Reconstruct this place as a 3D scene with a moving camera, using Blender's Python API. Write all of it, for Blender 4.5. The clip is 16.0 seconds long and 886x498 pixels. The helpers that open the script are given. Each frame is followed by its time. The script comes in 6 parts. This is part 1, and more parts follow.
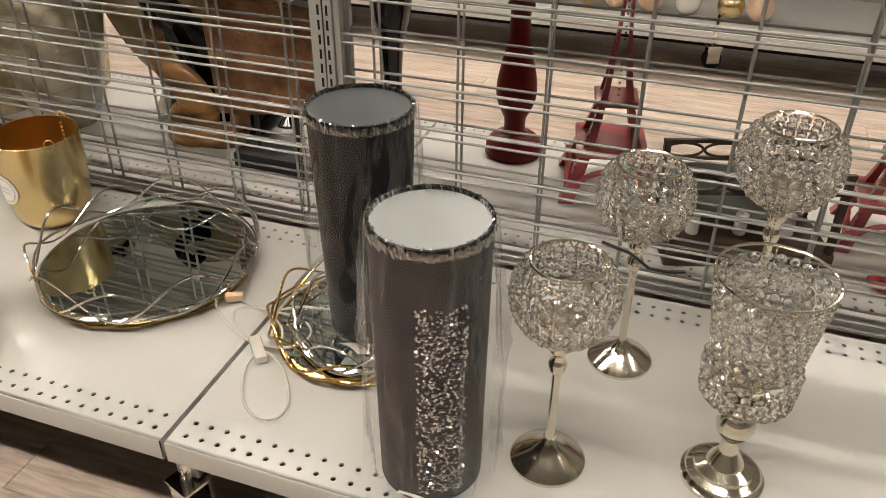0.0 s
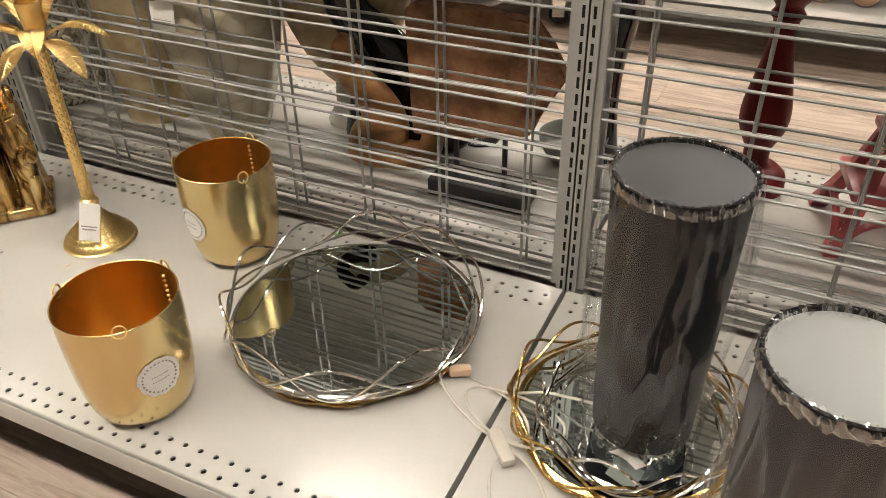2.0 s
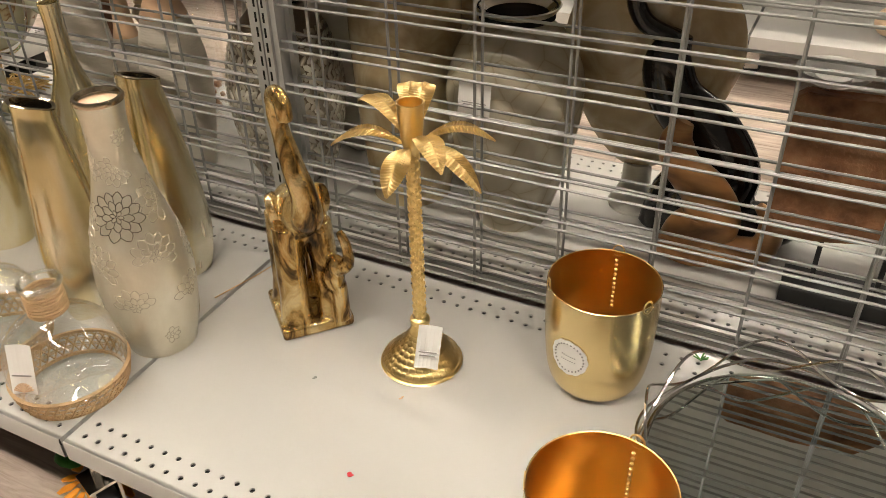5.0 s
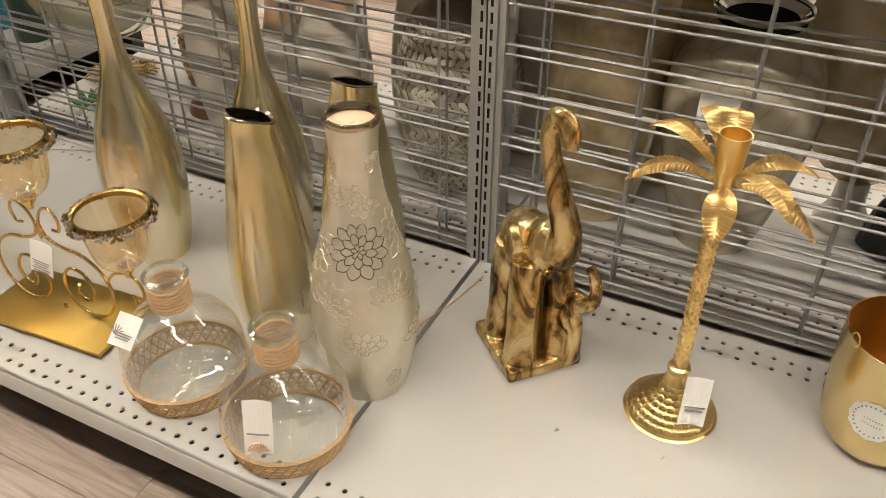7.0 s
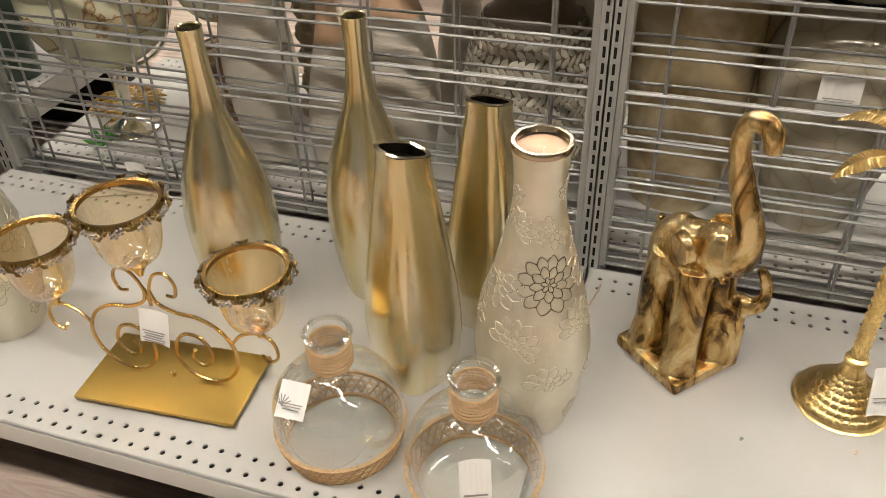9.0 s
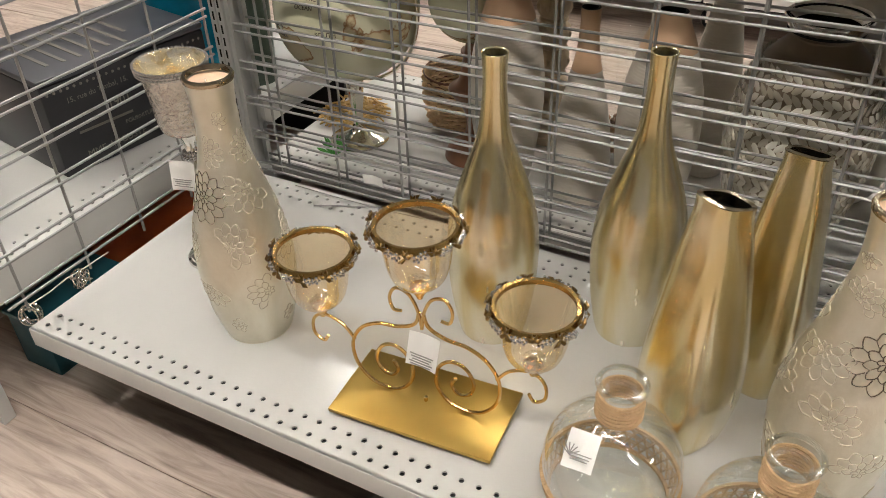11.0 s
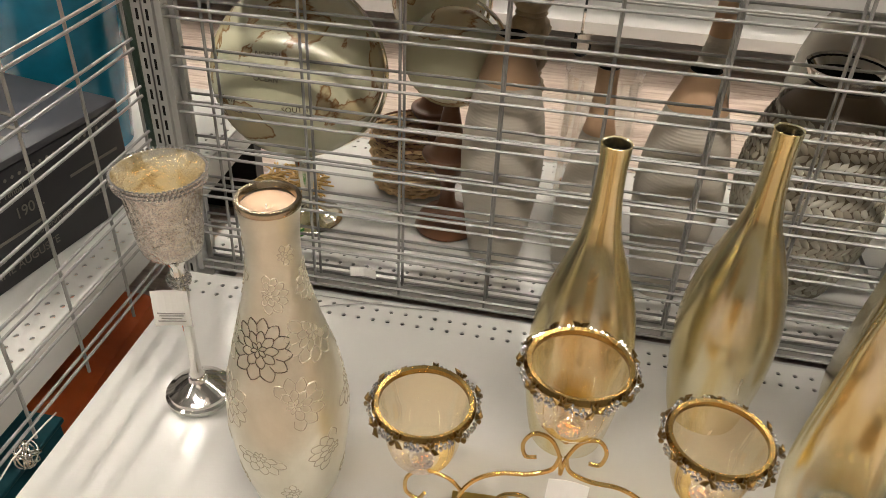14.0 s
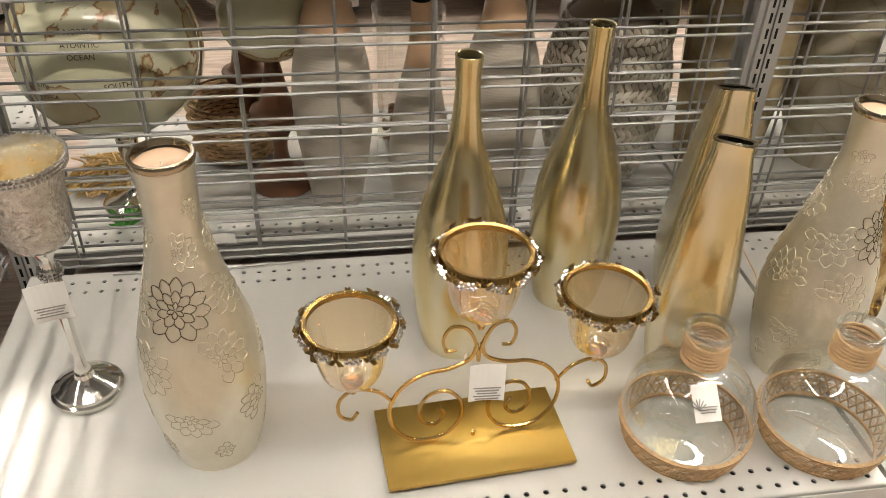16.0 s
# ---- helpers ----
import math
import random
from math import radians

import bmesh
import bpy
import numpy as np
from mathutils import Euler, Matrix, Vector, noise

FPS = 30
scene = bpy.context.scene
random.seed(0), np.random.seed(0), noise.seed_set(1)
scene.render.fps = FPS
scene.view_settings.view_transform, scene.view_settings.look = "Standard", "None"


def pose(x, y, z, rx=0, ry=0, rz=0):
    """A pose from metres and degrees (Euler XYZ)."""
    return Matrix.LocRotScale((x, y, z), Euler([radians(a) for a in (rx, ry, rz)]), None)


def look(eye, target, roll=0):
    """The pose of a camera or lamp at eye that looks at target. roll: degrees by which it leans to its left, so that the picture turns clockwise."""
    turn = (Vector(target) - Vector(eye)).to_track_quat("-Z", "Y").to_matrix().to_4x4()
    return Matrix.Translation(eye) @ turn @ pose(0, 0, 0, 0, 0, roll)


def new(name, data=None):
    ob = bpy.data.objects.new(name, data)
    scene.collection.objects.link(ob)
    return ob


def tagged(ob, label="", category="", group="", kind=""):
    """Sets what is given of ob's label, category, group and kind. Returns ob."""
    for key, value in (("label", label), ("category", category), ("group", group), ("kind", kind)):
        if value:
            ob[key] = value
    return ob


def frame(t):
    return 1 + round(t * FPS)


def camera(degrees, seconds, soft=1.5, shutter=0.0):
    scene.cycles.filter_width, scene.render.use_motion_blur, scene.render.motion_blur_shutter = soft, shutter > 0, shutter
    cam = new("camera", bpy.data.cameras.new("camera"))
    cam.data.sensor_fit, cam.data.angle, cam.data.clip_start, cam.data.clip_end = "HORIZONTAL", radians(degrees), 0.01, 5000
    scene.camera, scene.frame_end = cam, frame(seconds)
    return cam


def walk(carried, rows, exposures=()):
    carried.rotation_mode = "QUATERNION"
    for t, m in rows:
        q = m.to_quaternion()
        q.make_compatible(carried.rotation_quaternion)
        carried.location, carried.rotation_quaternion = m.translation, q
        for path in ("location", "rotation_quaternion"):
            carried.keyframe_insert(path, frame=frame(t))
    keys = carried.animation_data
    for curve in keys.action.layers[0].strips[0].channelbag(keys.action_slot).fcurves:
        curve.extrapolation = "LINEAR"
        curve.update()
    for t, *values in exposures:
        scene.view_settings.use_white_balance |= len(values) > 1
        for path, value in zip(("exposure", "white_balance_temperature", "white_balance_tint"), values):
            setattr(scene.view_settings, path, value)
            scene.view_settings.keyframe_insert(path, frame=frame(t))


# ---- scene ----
cam = camera(57.7, 16.0, soft=0.75)
PATH = [
    (0, (0.628, -0.617, 1.043), (0.081, 0.964, -0.054), 0.4),
    (0.5, (0.564, -0.584, 1.036), (-0.116, 0.953, -0.048), -0.1),
    (1, (0.45, -0.525, 1.026), (-0.29, 0.961, -0.09), -0.2),
    (1.5, (0.368, -0.473, 1.024), (-0.377, 0.985, -0.125), -0.2),
    (2, (0.282, -0.457, 1.027), (-0.439, 1.012, -0.123), -1.3),
    (2.5, (0.152, -0.489, 1.028), (-0.516, 1.022, -0.1), -2.6),
    (3, (0.055, -0.525, 1.026), (-0.576, 1.019, -0.078), -1.9),
    (3.5, (-0.023, -0.529, 1.028), (-0.688, 1.01, -0.062), -0.4),
    (4, (-0.142, -0.477, 1.047), (-0.894, 1.019, -0.047), -0.6),
    (4.2, (-0.187, -0.448, 1.061), (-0.976, 1.025, -0.039), -0.9),
    (6.3, (-0.603, -0.512, 1.06), (-1.268, 0.988, -0.083), -1.6),
    (6.5, (-0.64, -0.504, 1.063), (-1.319, 0.976, -0.097), -0.8),
    (7, (-0.767, -0.477, 1.062), (-1.486, 0.967, -0.121), 0.1),
    (7.5, (-0.855, -0.439, 1.069), (-1.55, 0.995, -0.139), -0.4),
    (8, (-0.946, -0.461, 1.065), (-1.526, 1.041, -0.121), -1.8),
    (8.2, (-0.993, -0.465, 1.074), (-1.504, 1.046, -0.132), -2.0),
    (10.3, (-1.199, -0.603, 1.072), (-1.814, 0.857, -0.149), -1.2),
    (10.5, (-1.229, -0.596, 1.072), (-1.912, 0.844, -0.135), -1.5),
    (11, (-1.334, -0.555, 1.075), (-2.118, 0.86, -0.1), -2.0),
    (11.5, (-1.427, -0.519, 1.093), (-2.229, 0.898, -0.068), -2.3),
    (12, (-1.482, -0.499, 1.089), (-2.212, 0.975, -0.047), -2.2),
    (12.5, (-1.601, -0.52, 1.087), (-2.137, 1.036, -0.049), -1.4),
    (13, (-1.701, -0.543, 1.079), (-2.084, 1.047, -0.072), -0.1),
    (13.5, (-1.761, -0.507, 1.074), (-2.07, 1.093, -0.086), 1.9),
    (14, (-1.796, -0.476, 1.08), (-2.076, 1.135, -0.072), 2.6),
    (14.5, (-1.849, -0.48, 1.085), (-2.04, 1.15, -0.059), 1.6),
    (15, (-1.905, -0.513, 1.079), (-1.958, 1.121, -0.073), 0.4),
    (15.5, (-1.931, -0.546, 1.063), (-1.834, 1.071, -0.11), 0.6),
    (16, (-1.923, -0.569, 1.058), (-1.663, 1.021, -0.127), 2.0),
]
# the picture's white balance drifts slightly cooler towards the shelf end
BALANCE = [(0, 0, 6600, 10), (4, 0, 6750, 10), (8, 0, 6650, 10), (10.5, 0, 6150, 10), (12, 0, 6100, 10), (13.5, 0, 6400, 10), (16, 0, 6500, 10)]
walk(cam, [(t, look(e, g, r)) for t, e, g, r in PATH], BALANCE)

# ---- light ----
world = bpy.data.worlds.new("world")
scene.world = world
world.use_nodes = True
world.node_tree.nodes["Background"].inputs[0].default_value = (0.9, 0.95, 1.0, 1)
world.node_tree.nodes["Background"].inputs[1].default_value = 0.03

CEILING = 3.4
DECK = 0.20          # height of the shelf decks
BAY = 1.22           # width of one shelf bay
FACE = 0.575         # front face of the uprights
REAR = 0.637         # rear face of the uprights
BACK_EDGE = 1.15     # far edge of the rear decks


# ---- materials ----
def material(name, color, rough=0.5, metal=0.0, bump=0.0, scale=60.0, vary=0.0, vscale=6.0, coat=0.0,
             trans=0.0, ior=1.45, rvary=0.0, stretch=(1, 1, 1), alpha=1.0):
    m = bpy.data.materials.new(name)
    m.use_nodes = True
    nt = m.node_tree
    n, l = nt.nodes, nt.links
    b = n["Principled BSDF"]
    b.inputs["Base Color"].default_value = (*color, 1)
    b.inputs["Roughness"].default_value = rough
    b.inputs["Metallic"].default_value = metal
    b.inputs["Coat Weight"].default_value = coat
    b.inputs["Transmission Weight"].default_value = trans
    b.inputs["IOR"].default_value = ior
    b.inputs["Alpha"].default_value = alpha
    co = n.new("ShaderNodeTexCoord")
    mp = n.new("ShaderNodeMapping")
    mp.inputs["Scale"].default_value = stretch
    l.new(co.outputs["Object"], mp.inputs["Vector"])
    if vary or rvary:
        t = n.new("ShaderNodeTexNoise")
        t.inputs["Scale"].default_value = vscale
        t.inputs["Detail"].default_value = 6
        l.new(mp.outputs[0], t.inputs["Vector"])
        if vary:
            mix = n.new("ShaderNodeMix")
            mix.data_type = "RGBA"
            mix.inputs["A"].default_value = (*[c * (1 - vary) for c in color], 1)
            mix.inputs["B"].default_value = (*[min(1, c * (1 + vary)) for c in color], 1)
            l.new(t.outputs["Fac"], mix.inputs["Factor"])
            l.new(mix.outputs["Result"], b.inputs["Base Color"])
        if rvary:
            r = n.new("ShaderNodeMapRange")
            r.inputs["From Min"].default_value = 0.3
            r.inputs["From Max"].default_value = 0.7
            r.inputs["To Min"].default_value = max(0.0, rough - rvary)
            r.inputs["To Max"].default_value = rough + rvary
            l.new(t.outputs["Fac"], r.inputs["Value"])
            l.new(r.outputs["Result"], b.inputs["Roughness"])
    if bump:
        t2 = n.new("ShaderNodeTexNoise")
        t2.inputs["Scale"].default_value = scale
        t2.inputs["Detail"].default_value = 4
        l.new(mp.outputs[0], t2.inputs["Vector"])
        bp = n.new("ShaderNodeBump")
        bp.inputs["Strength"].default_value = bump
        bp.inputs["Distance"].default_value = 0.01
        l.new(t2.outputs["Fac"], bp.inputs["Height"])
        l.new(bp.outputs[0], b.inputs["Normal"])
    return m


def ramp_node(nt, stops):
    r = nt.nodes.new("ShaderNodeValToRGB")
    while len(r.color_ramp.elements) < len(stops):
        r.color_ramp.elements.new(0.5)
    for e, (p, c) in zip(r.color_ramp.elements, stops):
        e.position = p
        e.color = (*c, 1)
    return r


def mixed(m, tex, stops, coord="Object", stretch=(1, 1, 1), out="Fac", bump=0.0):
    """Colour of a material from a texture node through a ramp."""
    nt = m.node_tree
    b = nt.nodes["Principled BSDF"]
    co = nt.nodes.new("ShaderNodeTexCoord")
    mp = nt.nodes.new("ShaderNodeMapping")
    mp.inputs["Scale"].default_value = stretch
    nt.links.new(co.outputs[coord], mp.inputs["Vector"])
    nt.links.new(mp.outputs[0], tex.inputs["Vector"])
    r = ramp_node(nt, stops)
    nt.links.new(tex.outputs[0], r.inputs[0])
    nt.links.new(r.outputs[0], b.inputs["Base Color"])
    if bump:
        bp = nt.nodes.new("ShaderNodeBump")
        bp.inputs["Strength"].default_value = bump
        bp.inputs["Distance"].default_value = 0.004
        nt.links.new(r.outputs[0], bp.inputs["Height"])
        nt.links.new(bp.outputs[0], b.inputs["Normal"])
    return r


def noise_tex(m, scale, detail=6, distortion=0.0, rough=0.5):
    t = m.node_tree.nodes.new("ShaderNodeTexNoise")
    t.inputs["Scale"].default_value = scale
    t.inputs["Detail"].default_value = detail
    t.inputs["Distortion"].default_value = distortion
    t.inputs["Roughness"].default_value = rough
    return t


def vor_tex(m, scale, feature="DISTANCE_TO_EDGE"):
    t = m.node_tree.nodes.new("ShaderNodeTexVoronoi")
    t.feature = feature
    t.inputs["Scale"].default_value = scale
    return t


M_DECK = material("enamel_white", (0.52, 0.51, 0.487), 0.17, vary=0.05, vscale=5, rvary=0.05, bump=0.03, scale=180, coat=0.15)
M_STEEL = material("grey_powder_coat", (0.36, 0.355, 0.34), 0.42, 0.25, bump=0.05, scale=250, vary=0.06, vscale=12)
M_WIRE = material("wire_grey", (0.25, 0.245, 0.235), 0.38, 0.35, vary=0.08, vscale=30)
# near-black colour for the shade inside slots and vase mouths
M_OPENING_SHADE = material("opening_shade", (0.012, 0.012, 0.012), 0.8)
M_OPENING_SHADE.node_tree.nodes["Principled BSDF"].inputs["Specular IOR Level"].default_value = 0.1
M_WALL = material("wall_paint", (0.26, 0.255, 0.24), 0.8, bump=0.05, scale=90, vary=0.04)
M_CEIL = material("ceiling_tile", (0.20, 0.205, 0.21), 0.9, bump=0.2, scale=120, vary=0.05)
M_GOLD = material("satin_gold", (0.69, 0.535, 0.275), 0.25, 1.0, vary=0.04, vscale=14, rvary=0.02, stretch=(1, 1, 0.25))
M_GOLD_PALE = material("pale_gold", (0.75, 0.67, 0.42), 0.23, 1.0, rvary=0.05, vscale=9, stretch=(1, 1, 0.22), bump=0.07, scale=26)
M_GOLD_IN = material("orange_gold_inside", (0.76, 0.50, 0.185), 0.30, 1.0, vary=0.12, vscale=10)
M_GOLD_BRIGHT = material("bright_gold", (0.84, 0.62, 0.27), 0.32, 1.0, vary=0.08, vscale=30, bump=0.05, scale=160)
M_PLATE = material("brushed_gold_plate", (0.50, 0.34, 0.095), 0.36, 1.0, vary=0.08, vscale=4, rvary=0.05)
M_SILVER = material("polished_silver", (0.80, 0.78, 0.74), 0.12, 1.0, rvary=0.05, vscale=20)
M_RIM = material("dark_nickel_rim", (0.50, 0.42, 0.30), 0.16, 1.0, rvary=0.05, vscale=20)
M_NICKEL = material("champagne_nickel", (0.74, 0.69, 0.58), 0.14, 1.0, rvary=0.05, vscale=20)
M_GOLDRIM = material("gold_wire", (0.66, 0.45, 0.17), 0.24, 1.0, vary=0.1, vscale=30)
M_ANTIQUE = material("antique_brass", (0.40, 0.26, 0.09), 0.26, 1.0, vary=0.4, vscale=60)
M_ANTIQUE_DARK = material("dark_antique_brass", (0.17, 0.105, 0.035), 0.3, 1.0, vary=0.4, vscale=60)
M_MIRROR = material("mirror_glass", (0.67, 0.745, 0.745), 0.015, 1.0)
M_CRYSTAL = material("crystal_bead", (1.0, 0.98, 0.94), 0.0, trans=0.93, ior=1.45)
M_RHINE = material("rhinestone", (0.62, 0.61, 0.60), 0.08, 0.8)


def thin_glass(name, color, gloss=0.05, edge=1.0, blend=0.22):
    """Sheet glass or film: sees straight through, tinted, with a mirror sheen that grows towards the edge."""
    m = bpy.data.materials.new(name)
    m.use_nodes = True
    nt = m.node_tree
    nt.nodes.remove(nt.nodes["Principled BSDF"])
    tr = nt.nodes.new("ShaderNodeBsdfTransparent")
    tr.inputs[0].default_value = (*color, 1)
    gl = nt.nodes.new("ShaderNodeBsdfGlossy")
    gl.inputs["Roughness"].default_value = gloss
    gl.inputs[0].default_value = (1, 1, 1, 1)
    fr = nt.nodes.new("ShaderNodeLayerWeight")
    fr.inputs["Blend"].default_value = blend
    mul = nt.nodes.new("ShaderNodeMath")
    mul.operation = "MULTIPLY"
    mul.use_clamp = True
    mul.inputs[1].default_value = edge
    mx = nt.nodes.new("ShaderNodeMixShader")
    ad = nt.nodes.new("ShaderNodeMath")
    ad.operation = "ADD"
    ad.inputs[1].default_value = 0.055
    nt.links.new(fr.outputs["Facing"], ad.inputs[0])
    nt.links.new(ad.outputs[0], mul.inputs[0])
    nt.links.new(mul.outputs[0], mx.inputs[0])
    nt.links.new(tr.outputs[0], mx.inputs[1])
    nt.links.new(gl.outputs[0], mx.inputs[2])
    nt.links.new(mx.outputs[0], nt.nodes["Material Output"].inputs[0])
    return m


M_GLASS = thin_glass("clear_glass", (0.955, 0.965, 0.955), 0.02, edge=0.9, blend=0.24)
M_AMBER = thin_glass("amber_glass", (0.95, 0.81, 0.58), 0.03, edge=0.75, blend=0.3)
M_PLASTIC = thin_glass("clear_wrap", (0.97, 0.97, 0.97), 0.09, edge=0.38, blend=0.22)
M_CRIMP = thin_glass("crimped_wrap", (0.88, 0.88, 0.88), 0.10, edge=1.0, blend=0.42)

M_PAPER = material("white_card", (0.82, 0.80, 0.77), 0.7, vary=0.02)
M_PRINT = material("grey_print", (0.30, 0.28, 0.27), 0.8)
M_WAX = material("cream_wax", (0.66, 0.47, 0.32), 0.55, vary=0.04)
M_FABRIC = material("charcoal_fabric", (0.008, 0.0075, 0.0085), 0.7, vary=0.25, vscale=8, bump=0.0)
M_FABRIC_PLUM = material("plum_grey_fabric", (0.014, 0.012, 0.016), 0.6, vary=0.2, vscale=8, bump=0.0)
for fabric in (M_FABRIC, M_FABRIC_PLUM):
    fabric.node_tree.nodes["Principled BSDF"].inputs["Specular IOR Level"].default_value = 0.15
M_LINING = material("white_lining", (0.78, 0.79, 0.79), 0.7, vary=0.05, vscale=8)
M_LINING_GREY = material("grey_lining", (0.30, 0.31, 0.32), 0.6, vary=0.1, vscale=10)
M_RAFFIA = material("raffia_cord", (0.55, 0.37, 0.20), 0.75, vary=0.25, vscale=70, bump=0.4, scale=200)
M_STRAW = material("golden_straw", (0.50, 0.32, 0.10), 0.45, vary=0.3, vscale=60, coat=0.3)
M_BLACK = material("black_lacquer", (0.008, 0.008, 0.009), 0.12, coat=0.4)
M_BLACKMATTE = material("black_metal", (0.015, 0.015, 0.015), 0.5)
M_REDGLASS = material("red_glitter", (0.12, 0.002, 0.003), 0.5, 0.0, bump=0.2, scale=300, vary=0.5, vscale=220, coat=0.12)
M_REDGLASS.node_tree.nodes["Principled BSDF"].inputs["Specular IOR Level"].default_value = 0.25
M_PINK = material("pink_plastic", (0.36, 0.07, 0.075), 0.3, vary=0.08, coat=0.3)
M_GREY_CERAMIC = material("grey_ceramic", (0.50, 0.455, 0.39), 0.35, vary=0.08, vscale=12, bump=0.15, scale=60, coat=0.2)
M_TAN_CERAMIC = material("tan_ceramic", (0.52, 0.34, 0.21), 0.5, vary=0.1, vscale=14)
M_BOX = material("black_box_card", (0.020, 0.020, 0.023), 0.45, vary=0.2, vscale=20)
M_BOXTOP = material("grey_box_card", (0.045, 0.045, 0.052), 0.4, vary=0.15, vscale=10)
M_CREAM_INK = material("cream_ink", (0.13, 0.12, 0.10), 0.6)
M_BLUE = material("teal_glaze", (0.012, 0.16, 0.26), 0.14, vary=0.6, vscale=14, coat=0.5)
M_DKGREEN = material("dark_green_mosaic", (0.05, 0.075, 0.055), 0.3, vary=0.4, vscale=25, bump=0.3, scale=60)
M_ORANGE = material("orange_rust", (0.45, 0.09, 0.02), 0.5, vary=0.4, vscale=12)
M_TEAL = material("teal_dark", (0.01, 0.07, 0.09), 0.5, vary=0.2)
M_GREEN = material("green_leaf", (0.05, 0.22, 0.03), 0.5, vary=0.3, vscale=40)
M_PETAL = material("orange_petal", (0.80, 0.30, 0.02), 0.5, vary=0.2, vscale=40)
M_DKBROWN = material("dark_rust_metal", (0.055, 0.032, 0.022), 0.55, vary=0.4, vscale=20, bump=0.2, scale=80)
M_STONE = material("grey_tile_stone", (0.20, 0.21, 0.19), 0.35, vary=0.15, vscale=8)
M_WOOD_TURNED = material("turned_wood", (0.16, 0.07, 0.035), 0.35, vary=0.35, vscale=10, stretch=(1, 1, 4), coat=0.2)
M_TOTEM = material("carved_tan_wood", (0.42, 0.33, 0.22), 0.5, vary=0.45, vscale=28, bump=0.4, scale=90)
M_RED = material("red_bit", (0.55, 0.03, 0.04), 0.5)
M_RUBBER = material("black_rubber", (0.02, 0.02, 0.02), 0.6)
M_BLACKCORD = material("black_cord", (0.02, 0.02, 0.02), 0.45)
M_CORD = material("clear_cord", (0.80, 0.77, 0.70), 0.25, trans=0.35, ior=1.4)

M_TERRA = material("terracotta_slab", (0.20, 0.085, 0.045), 0.75, bump=0.7, scale=70)
mixed(M_TERRA, noise_tex(M_TERRA, 22, 8), [(0.3, (0.13, 0.052, 0.023)), (0.5, (0.26, 0.115, 0.052)), (0.72, (0.36, 0.18, 0.09))])
# upright silver and yellow streaks: foil mottling plus light reflections put into the colour
mixed(M_GOLD_PALE, noise_tex(M_GOLD_PALE, 15, 6, 0.4), [(0.30, (0.64, 0.52, 0.25)), (0.42, (0.75, 0.64, 0.36)), (0.52, (0.80, 0.73, 0.52)), (0.68, (0.87, 0.83, 0.71))], stretch=(1, 1, 0.16))
M_CARVED = material("carved_wood", (0.30, 0.17, 0.07), 0.35, coat=0.3)
mixed(M_CARVED, noise_tex(M_CARVED, 7, 5, 0.6), [(0.3, (0.10, 0.04, 0.014)), (0.55, (0.32, 0.15, 0.052)), (0.75, (0.50, 0.31, 0.14))], stretch=(1, 1, 2.5))
M_ELEPHANT = material("antique_gold_patina", (0.4, 0.28, 0.1), 0.27, 0.9, bump=0.25, scale=60, coat=0.3)
mixed(M_ELEPHANT, noise_tex(M_ELEPHANT, 21, 8, 1.3, 0.6), [(0.34, (0.012, 0.007, 0.003)), (0.40, (0.13, 0.068, 0.018)), (0.46, (0.46, 0.29, 0.095)), (0.58, (0.74, 0.58, 0.31))], stretch=(1, 1, 0.42))
M_CAPIZ = material("capiz_shell", (0.6, 0.55, 0.44), 0.18, coat=0.6)
mixed(M_CAPIZ, vor_tex(M_CAPIZ, 17), [(0.0, (0.34, 0.29, 0.20)), (0.03, (0.42, 0.37, 0.27)), (0.4, (0.52, 0.475, 0.38))])
M_CAPIZ_TAN = material("tan_capiz_shell", (0.5, 0.4, 0.25), 0.22, coat=0.6)
mixed(M_CAPIZ_TAN, noise_tex(M_CAPIZ_TAN, 11, 7, 1.2), [(0.3, (0.30, 0.21, 0.10)), (0.5, (0.45, 0.35, 0.20)), (0.7, (0.58, 0.49, 0.33))])
M_PEARL = material("pearl_white", (0.62, 0.60, 0.55), 0.16, vary=0.12, vscale=14, coat=0.7, bump=0.1, scale=50)
M_CRACKLE = material("champagne_crackle", (0.74, 0.67, 0.54), 0.30, 0.72, coat=0.3)
# outline metal of the facing flower, a dark reflection put into its colour
M_FLOWER_REFLECTION = material("flower_outline_reflection", (0.20, 0.165, 0.12), 0.25, 0.8, vary=0.4, vscale=60)
M_FLOWER_PALE = material("flower_outline_pale", (0.66, 0.60, 0.47), 0.24, 0.35, vary=0.3, vscale=60)
M_GLOBE = material("map_globe", (0.55, 0.56, 0.38), 0.25, coat=0.4)
M_MERC = material("mercury_glass", (0.76, 0.63, 0.57), 0.16, 0.95, bump=0.6, scale=150, vary=0.5, vscale=90)
M_MERC_IN = material("mercury_inside", (0.95, 0.85, 0.62), 0.22, 0.9, bump=0.1, scale=45)
mixed(M_MERC_IN, noise_tex(M_MERC_IN, 55, 5, 0.6), [(0.36, (0.76, 0.62, 0.38)), (0.46, (0.94, 0.84, 0.64)), (0.58, (0.97, 0.93, 0.82))])
M_FLOOR = material("grey_wood_floor", (0.4, 0.34, 0.3), 0.42)


